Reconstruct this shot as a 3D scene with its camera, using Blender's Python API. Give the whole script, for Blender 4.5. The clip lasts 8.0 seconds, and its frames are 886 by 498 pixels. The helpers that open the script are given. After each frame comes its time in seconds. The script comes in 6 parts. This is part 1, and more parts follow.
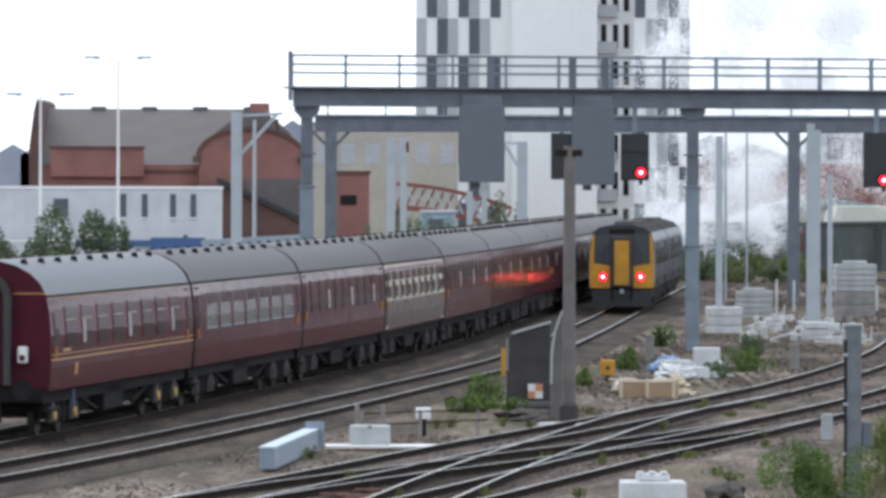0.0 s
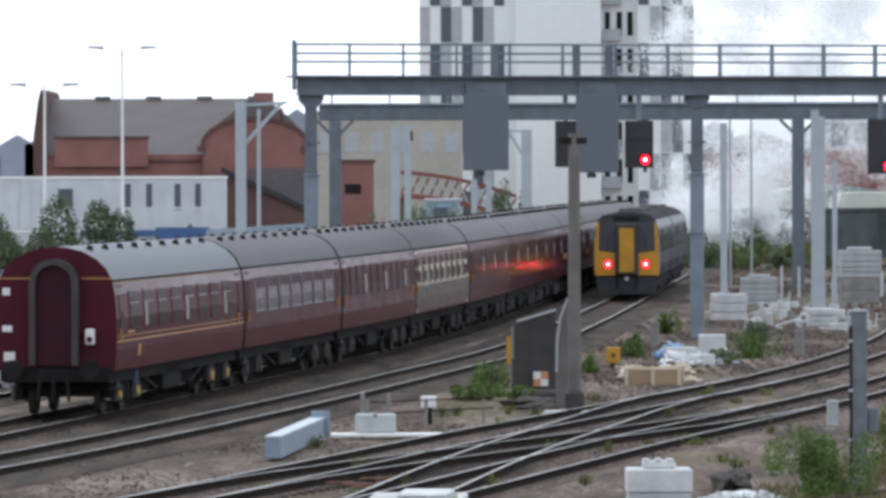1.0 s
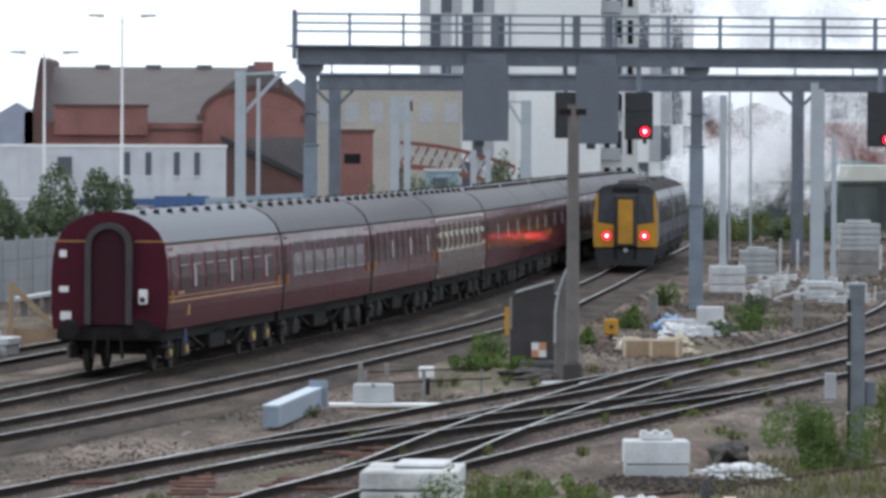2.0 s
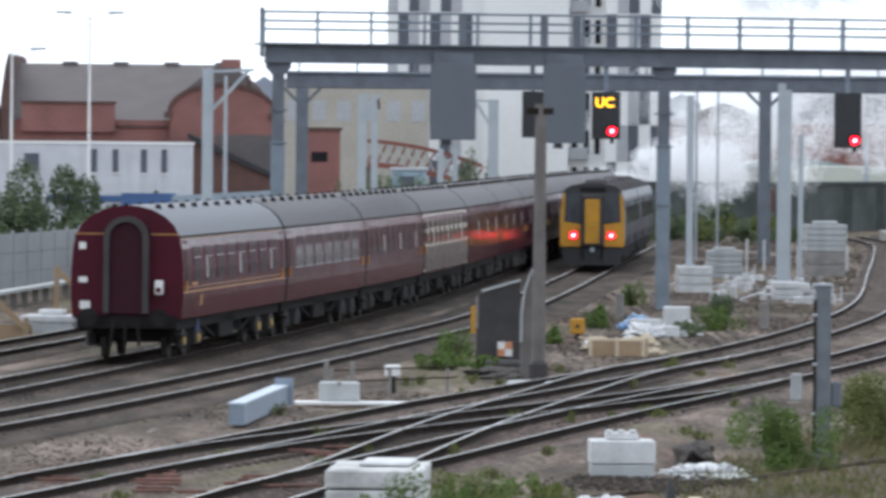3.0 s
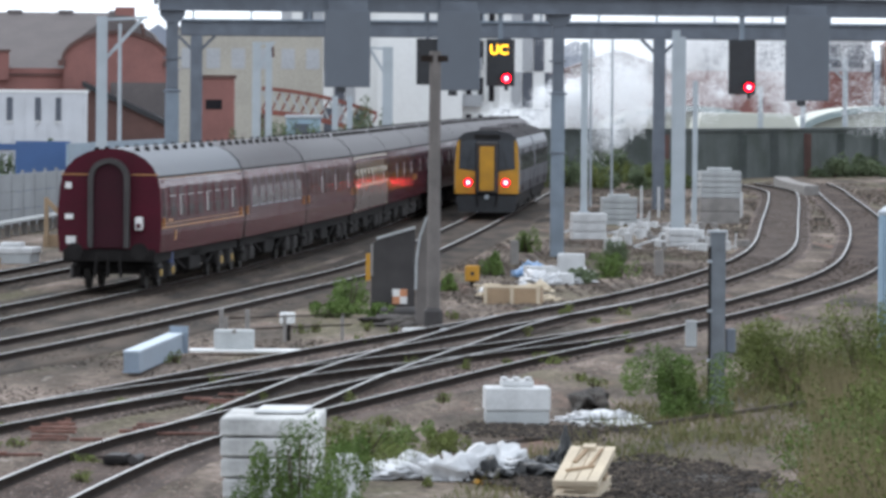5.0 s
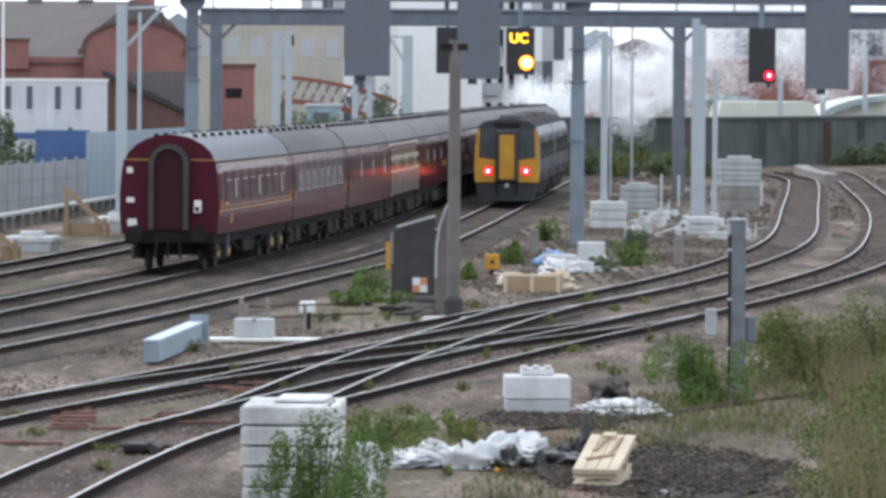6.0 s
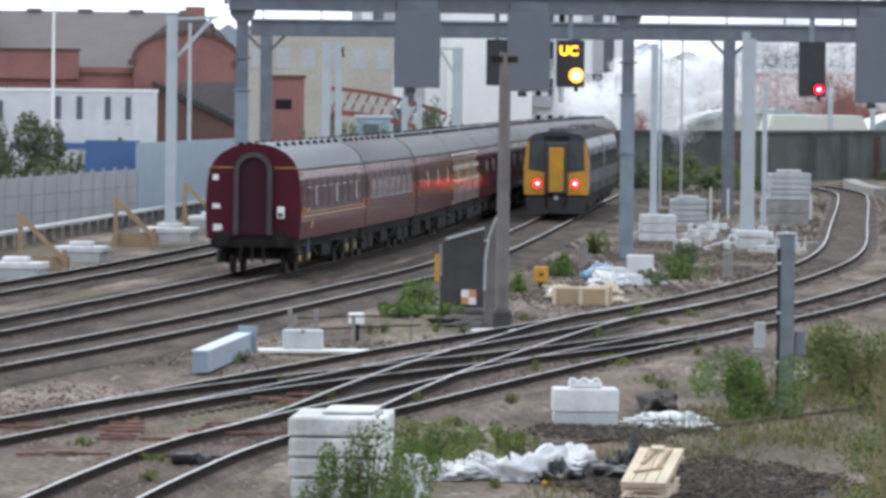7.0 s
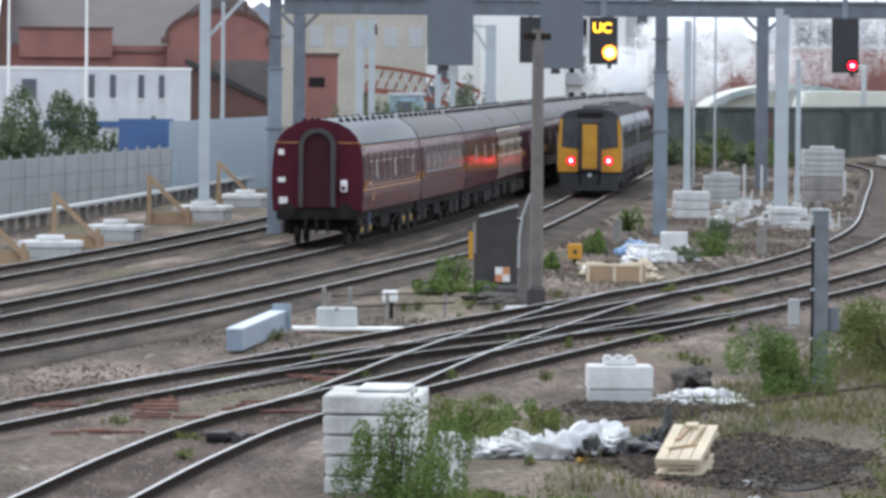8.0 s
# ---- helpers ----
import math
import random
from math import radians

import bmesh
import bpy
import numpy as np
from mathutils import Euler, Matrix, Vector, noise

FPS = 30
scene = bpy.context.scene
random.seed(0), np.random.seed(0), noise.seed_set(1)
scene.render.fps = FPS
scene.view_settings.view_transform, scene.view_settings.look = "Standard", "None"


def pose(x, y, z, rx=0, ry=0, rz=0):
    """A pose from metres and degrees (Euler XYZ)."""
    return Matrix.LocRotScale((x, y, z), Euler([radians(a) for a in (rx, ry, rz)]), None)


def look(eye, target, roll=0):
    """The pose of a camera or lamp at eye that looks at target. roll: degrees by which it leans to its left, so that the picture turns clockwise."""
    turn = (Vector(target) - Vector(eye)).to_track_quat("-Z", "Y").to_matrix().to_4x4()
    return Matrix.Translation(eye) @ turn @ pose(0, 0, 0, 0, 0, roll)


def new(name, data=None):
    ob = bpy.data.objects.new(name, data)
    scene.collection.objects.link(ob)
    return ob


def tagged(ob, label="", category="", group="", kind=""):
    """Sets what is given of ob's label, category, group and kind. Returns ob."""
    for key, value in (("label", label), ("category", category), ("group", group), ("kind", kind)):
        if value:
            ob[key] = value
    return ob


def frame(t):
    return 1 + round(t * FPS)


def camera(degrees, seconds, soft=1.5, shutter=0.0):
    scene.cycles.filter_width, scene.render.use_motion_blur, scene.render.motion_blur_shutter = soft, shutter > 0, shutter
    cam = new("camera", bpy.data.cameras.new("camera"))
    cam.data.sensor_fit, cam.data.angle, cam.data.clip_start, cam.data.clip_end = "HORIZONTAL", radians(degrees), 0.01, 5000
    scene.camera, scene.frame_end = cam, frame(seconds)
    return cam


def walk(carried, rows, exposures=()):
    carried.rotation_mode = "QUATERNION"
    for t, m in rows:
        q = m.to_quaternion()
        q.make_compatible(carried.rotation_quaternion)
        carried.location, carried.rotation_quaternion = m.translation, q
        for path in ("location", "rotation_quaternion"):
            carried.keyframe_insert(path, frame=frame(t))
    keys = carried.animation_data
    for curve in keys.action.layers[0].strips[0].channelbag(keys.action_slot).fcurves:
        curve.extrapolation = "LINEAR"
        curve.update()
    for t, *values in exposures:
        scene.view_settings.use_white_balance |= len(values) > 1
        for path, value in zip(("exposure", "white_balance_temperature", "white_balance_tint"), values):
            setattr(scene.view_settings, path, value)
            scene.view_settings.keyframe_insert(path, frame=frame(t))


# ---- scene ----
EYE = (0.0, 0.0, 5.6)


def aim(yaw, pitch, roll):
    """A pose at the camera's stand: degrees to the right, degrees up, roll."""
    a, b = radians(yaw), radians(pitch)
    way = Vector((math.sin(a) * math.cos(b), math.cos(a) * math.cos(b), math.sin(b)))
    return look(EYE, Vector(EYE) + way * 100, roll)


cam = camera(7.235, 8.0, soft=3.3, shutter=0.3)
walk(cam, [
    (0.0, aim(0.0682, -0.5717, 0.152)),
    (0.2, aim(0.0147, -0.5378, 0.220)),
    (0.5, aim(0.0123, -0.5358, 0.410)),
    (1.0, aim(0.0291, -0.6671, -0.150)),
    (1.5, aim(0.0000, -0.7994, 0.300)),
    (1.7, aim(0.0156, -0.8403, 0.280)),
    (2.8, aim(0.0511, -1.0344, 0.165)),
    (3.0, aim(0.3120, -0.9184, 0.544)),
    (3.5, aim(1.1278, -1.1961, 0.700)),
    (4.0, aim(1.6373, -1.1643, 0.731)),
    (4.5, aim(1.6236, -1.0945, 0.570)),
    (5.0, aim(1.1766, -1.3413, 0.438)),
    (5.2, aim(1.0699, -1.3880, 0.391)),
    (6.3, aim(0.9827, -1.4375, 0.417)),
    (6.5, aim(0.9629, -1.4121, 0.677)),
    (7.0, aim(0.6117, -1.3410, 0.673)),
    (7.2, aim(0.5524, -1.3237, 0.370)),
    (7.5, aim(0.3152, -1.6134, 0.755)),
    (8.0, aim(0.3377, -1.5278, 0.507)),
], exposures=[(0.0, 0.52), (0.7, 0.42), (1.5, 0.31), (2.8, 0.45), (4.5, 0.57), (6.3, 0.67), (8.0, 0.73)])

# ---- light: a bright overcast sky ----
SUN_AZ, SUN_EL = 320.0, 45.0   # degrees clockwise from +Y, degrees up
world = bpy.data.worlds.new("overcast_sky")
scene.world = world
world.use_nodes = True
wn = world.node_tree
wn.nodes.clear()
sky = wn.nodes.new("ShaderNodeTexSky")
sky.sky_type = "NISHITA"
sky.sun_disc = False
sky.sun_elevation, sky.sun_rotation = radians(SUN_EL), radians(SUN_AZ)
sky.air_density, sky.dust_density, sky.ozone_density = 1.0, 2.0, 1.0
soften = wn.nodes.new("ShaderNodeHueSaturation")
soften.inputs["Saturation"].default_value = 0.28
back = wn.nodes.new("ShaderNodeBackground")
back.inputs["Strength"].default_value = 0.13
wout = wn.nodes.new("ShaderNodeOutputWorld")
wn.links.new(sky.outputs["Color"], soften.inputs["Color"])
veil = wn.nodes.new("ShaderNodeMix")   # the even cloud layer under the blue
veil.data_type = "RGBA"
veil.inputs["Factor"].default_value = 0.8
veil.inputs["B"].default_value = (8.1, 9.05, 10.3, 1)
wn.links.new(soften.outputs["Color"], veil.inputs["A"])
wn.links.new(veil.outputs["Result"], back.inputs["Color"])
wn.links.new(back.outputs["Background"], wout.inputs["Surface"])
sun = new("sun", bpy.data.lights.new("sun", "SUN"))
sun.data.energy, sun.data.angle, sun.data.color = 0.6, radians(35), (1.0, 0.97, 0.93)
az, el = radians(SUN_AZ), radians(SUN_EL)
sun.matrix_world = look((math.sin(az) * math.cos(el) * 100, math.cos(az) * math.cos(el) * 100, math.sin(el) * 100), (0, 0, 0))


# ---- materials ----
def mat(name, colour, rough=0.8, metal=0.0, dark=0.6, scale=3.0, fine=40.0, bump=0.3, tint=None, coat=0.0, vary=0.0, spec=0.5, stretch=1.0):
    """A surface with broad stains (scale), grain (fine), relief and a piece-by-piece variation."""
    m = bpy.data.materials.new(name)
    m.use_nodes = True
    nt = m.node_tree
    bsdf = nt.nodes["Principled BSDF"]
    geo = nt.nodes.new("ShaderNodeTexCoord")
    big = nt.nodes.new("ShaderNodeTexNoise")
    big.inputs["Scale"].default_value, big.inputs["Detail"].default_value = scale, 6
    small = nt.nodes.new("ShaderNodeTexNoise")
    small.inputs["Scale"].default_value, small.inputs["Detail"].default_value = fine, 4
    drawn = nt.nodes.new("ShaderNodeMapping")   # drawn out along the line where stretch is below one
    drawn.inputs["Scale"].default_value = (1, stretch, 1)
    nt.links.new(geo.outputs["Object"], drawn.inputs["Vector"])
    for n in (big, small):
        nt.links.new(drawn.outputs["Vector"], n.inputs["Vector"])
    ramp = nt.nodes.new("ShaderNodeValToRGB")
    c = Vector(colour)
    t = Vector(tint) if tint else c * dark
    ramp.color_ramp.elements[0].position, ramp.color_ramp.elements[1].position = 0.35, 0.68
    ramp.color_ramp.elements[0].color, ramp.color_ramp.elements[1].color = (*t, 1), (*c, 1)
    nt.links.new(big.outputs["Fac"], ramp.inputs["Fac"])
    mix = nt.nodes.new("ShaderNodeMix")
    mix.data_type, mix.blend_type = "RGBA", "OVERLAY"
    mix.inputs["Factor"].default_value = 0.45
    nt.links.new(ramp.outputs["Color"], mix.inputs["A"])
    grey = nt.nodes.new("ShaderNodeValToRGB")
    grey.color_ramp.elements[0].color, grey.color_ramp.elements[1].color = (0.25, 0.25, 0.25, 1), (0.75, 0.75, 0.75, 1)
    nt.links.new(small.outputs["Fac"], grey.inputs["Fac"])
    nt.links.new(grey.outputs["Color"], mix.inputs["B"])
    out = mix.outputs["Result"]
    if vary:
        info = nt.nodes.new("ShaderNodeObjectInfo")
        hsv = nt.nodes.new("ShaderNodeHueSaturation")
        span = nt.nodes.new("ShaderNodeMapRange")
        span.inputs["To Min"].default_value, span.inputs["To Max"].default_value = 1 - vary, 1 + vary
        nt.links.new(info.outputs["Random"], span.inputs["Value"])
        nt.links.new(span.outputs["Result"], hsv.inputs["Value"])
        nt.links.new(out, hsv.inputs["Color"])
        out = hsv.outputs["Color"]
    nt.links.new(out, bsdf.inputs["Base Color"])
    bsdf.inputs["Metallic"].default_value = metal
    rr = nt.nodes.new("ShaderNodeMapRange")
    rr.inputs["To Min"].default_value, rr.inputs["To Max"].default_value = max(rough - 0.12, 0.05), min(rough + 0.1, 1)
    nt.links.new(big.outputs["Fac"], rr.inputs["Value"])
    nt.links.new(rr.outputs["Result"], bsdf.inputs["Roughness"])
    bsdf.inputs["Coat Weight"].default_value = coat
    bsdf.inputs["Specular IOR Level"].default_value = spec
    if bump:
        b = nt.nodes.new("ShaderNodeBump")
        b.inputs["Strength"].default_value, b.inputs["Distance"].default_value = bump, 0.03
        nt.links.new(small.outputs["Fac"], b.inputs["Height"])
        nt.links.new(b.outputs["Normal"], bsdf.inputs["Normal"])
    return m


def glow(name, colour, power):
    m = bpy.data.materials.new(name)
    m.use_nodes = True
    bsdf = m.node_tree.nodes["Principled BSDF"]
    bsdf.inputs["Base Color"].default_value = (*colour, 1)
    bsdf.inputs["Emission Color"].default_value = (*colour, 1)
    bsdf.inputs["Emission Strength"].default_value = power
    return m


def ground_material():
    """Brown stony earth with sooty, pinkish, rusty and faintly green drifts drawn out along the lines."""
    m = bpy.data.materials.new("stony_ground")
    m.use_nodes = True
    nt = m.node_tree
    bsdf = nt.nodes["Principled BSDF"]
    tc = nt.nodes.new("ShaderNodeTexCoord")

    def tex(scale, detail, stretch, shift):
        mp = nt.nodes.new("ShaderNodeMapping")
        mp.inputs["Scale"].default_value, mp.inputs["Location"].default_value = (1, stretch, 1), (shift, shift * 2, 0)
        nt.links.new(tc.outputs["Object"], mp.inputs["Vector"])
        n = nt.nodes.new("ShaderNodeTexNoise")
        n.inputs["Scale"].default_value, n.inputs["Detail"].default_value = scale, detail
        nt.links.new(mp.outputs["Vector"], n.inputs["Vector"])
        return n

    def ramp(n, stops):
        r = nt.nodes.new("ShaderNodeValToRGB")
        els = r.color_ramp.elements
        els[0].position, els[0].color = stops[0][0], (*stops[0][1], 1)
        els[1].position, els[1].color = stops[-1][0], (*stops[-1][1], 1)
        for p, c in stops[1:-1]:
            els.new(p).color = (*c, 1)
        nt.links.new(n.outputs["Fac"], r.inputs["Fac"])
        return r

    def drift(under, n, low, high, most, colour):
        mask = nt.nodes.new("ShaderNodeMapRange")
        mask.inputs["From Min"].default_value, mask.inputs["From Max"].default_value = low, high
        mask.inputs["To Max"].default_value = most
        nt.links.new(n.outputs["Fac"], mask.inputs["Value"])
        mix = nt.nodes.new("ShaderNodeMix")
        mix.data_type = "RGBA"
        mix.inputs["B"].default_value = (*colour, 1)
        nt.links.new(mask.outputs["Result"], mix.inputs["Factor"])
        nt.links.new(under, mix.inputs["A"])
        return mix.outputs["Result"]

    broad = ramp(tex(0.55, 9, 0.16, 0), [(0.34, (0.048, 0.04, 0.033)), (0.48, (0.105, 0.082, 0.066)), (0.57, (0.15, 0.117, 0.096)), (0.68, (0.235, 0.185, 0.157))])
    c = drift(broad.outputs["Color"], tex(0.3, 6, 0.2, 7), 0.5, 0.66, 0.5, (0.105, 0.1, 0.05))
    c = drift(c, tex(0.7, 7, 0.12, 13), 0.6, 0.7, 0.6, (0.2, 0.115, 0.09))
    c = drift(c, tex(1.3, 8, 0.15, 23), 0.58, 0.68, 0.65, (0.04, 0.034, 0.028))
    c = drift(c, tex(2.6, 6, 0.2, 31), 0.64, 0.7, 0.5, (0.3, 0.26, 0.23))
    stones = tex(7.0, 8, 0.5, 0)
    grain = nt.nodes.new("ShaderNodeMix")
    grain.data_type, grain.blend_type = "RGBA", "OVERLAY"
    grain.inputs["Factor"].default_value = 0.7
    nt.links.new(c, grain.inputs["A"])
    nt.links.new(ramp(stones, [(0.3, (0.15, 0.15, 0.15)), (0.7, (0.85, 0.85, 0.85))]).outputs["Color"], grain.inputs["B"])
    nt.links.new(grain.outputs["Result"], bsdf.inputs["Base Color"])
    bsdf.inputs["Roughness"].default_value = 0.95
    bsdf.inputs["Specular IOR Level"].default_value = 0.1
    b = nt.nodes.new("ShaderNodeBump")
    b.inputs["Strength"].default_value, b.inputs["Distance"].default_value = 0.6, 0.05
    nt.links.new(stones.outputs["Fac"], b.inputs["Height"])
    nt.links.new(b.outputs["Normal"], bsdf.inputs["Normal"])
    return m


def steam_material(name):
    """White droplets that scatter most light back and pass the rest through."""
    m = bpy.data.materials.new(name)
    m.use_nodes = True
    nt = m.node_tree
    nt.nodes.clear()
    white = nt.nodes.new("ShaderNodeBsdfDiffuse")
    white.inputs["Color"].default_value = (0.97, 0.97, 0.975, 1)
    lit = nt.nodes.new("ShaderNodeBsdfTranslucent")
    lit.inputs["Color"].default_value = (0.97, 0.97, 0.975, 1)
    both = nt.nodes.new("ShaderNodeMixShader")
    both.inputs["Fac"].default_value = 0.3
    out = nt.nodes.new("ShaderNodeOutputMaterial")
    nt.links.new(white.outputs[0], both.inputs[1])
    nt.links.new(lit.outputs[0], both.inputs[2])
    nt.links.new(both.outputs[0], out.inputs["Surface"])
    return m




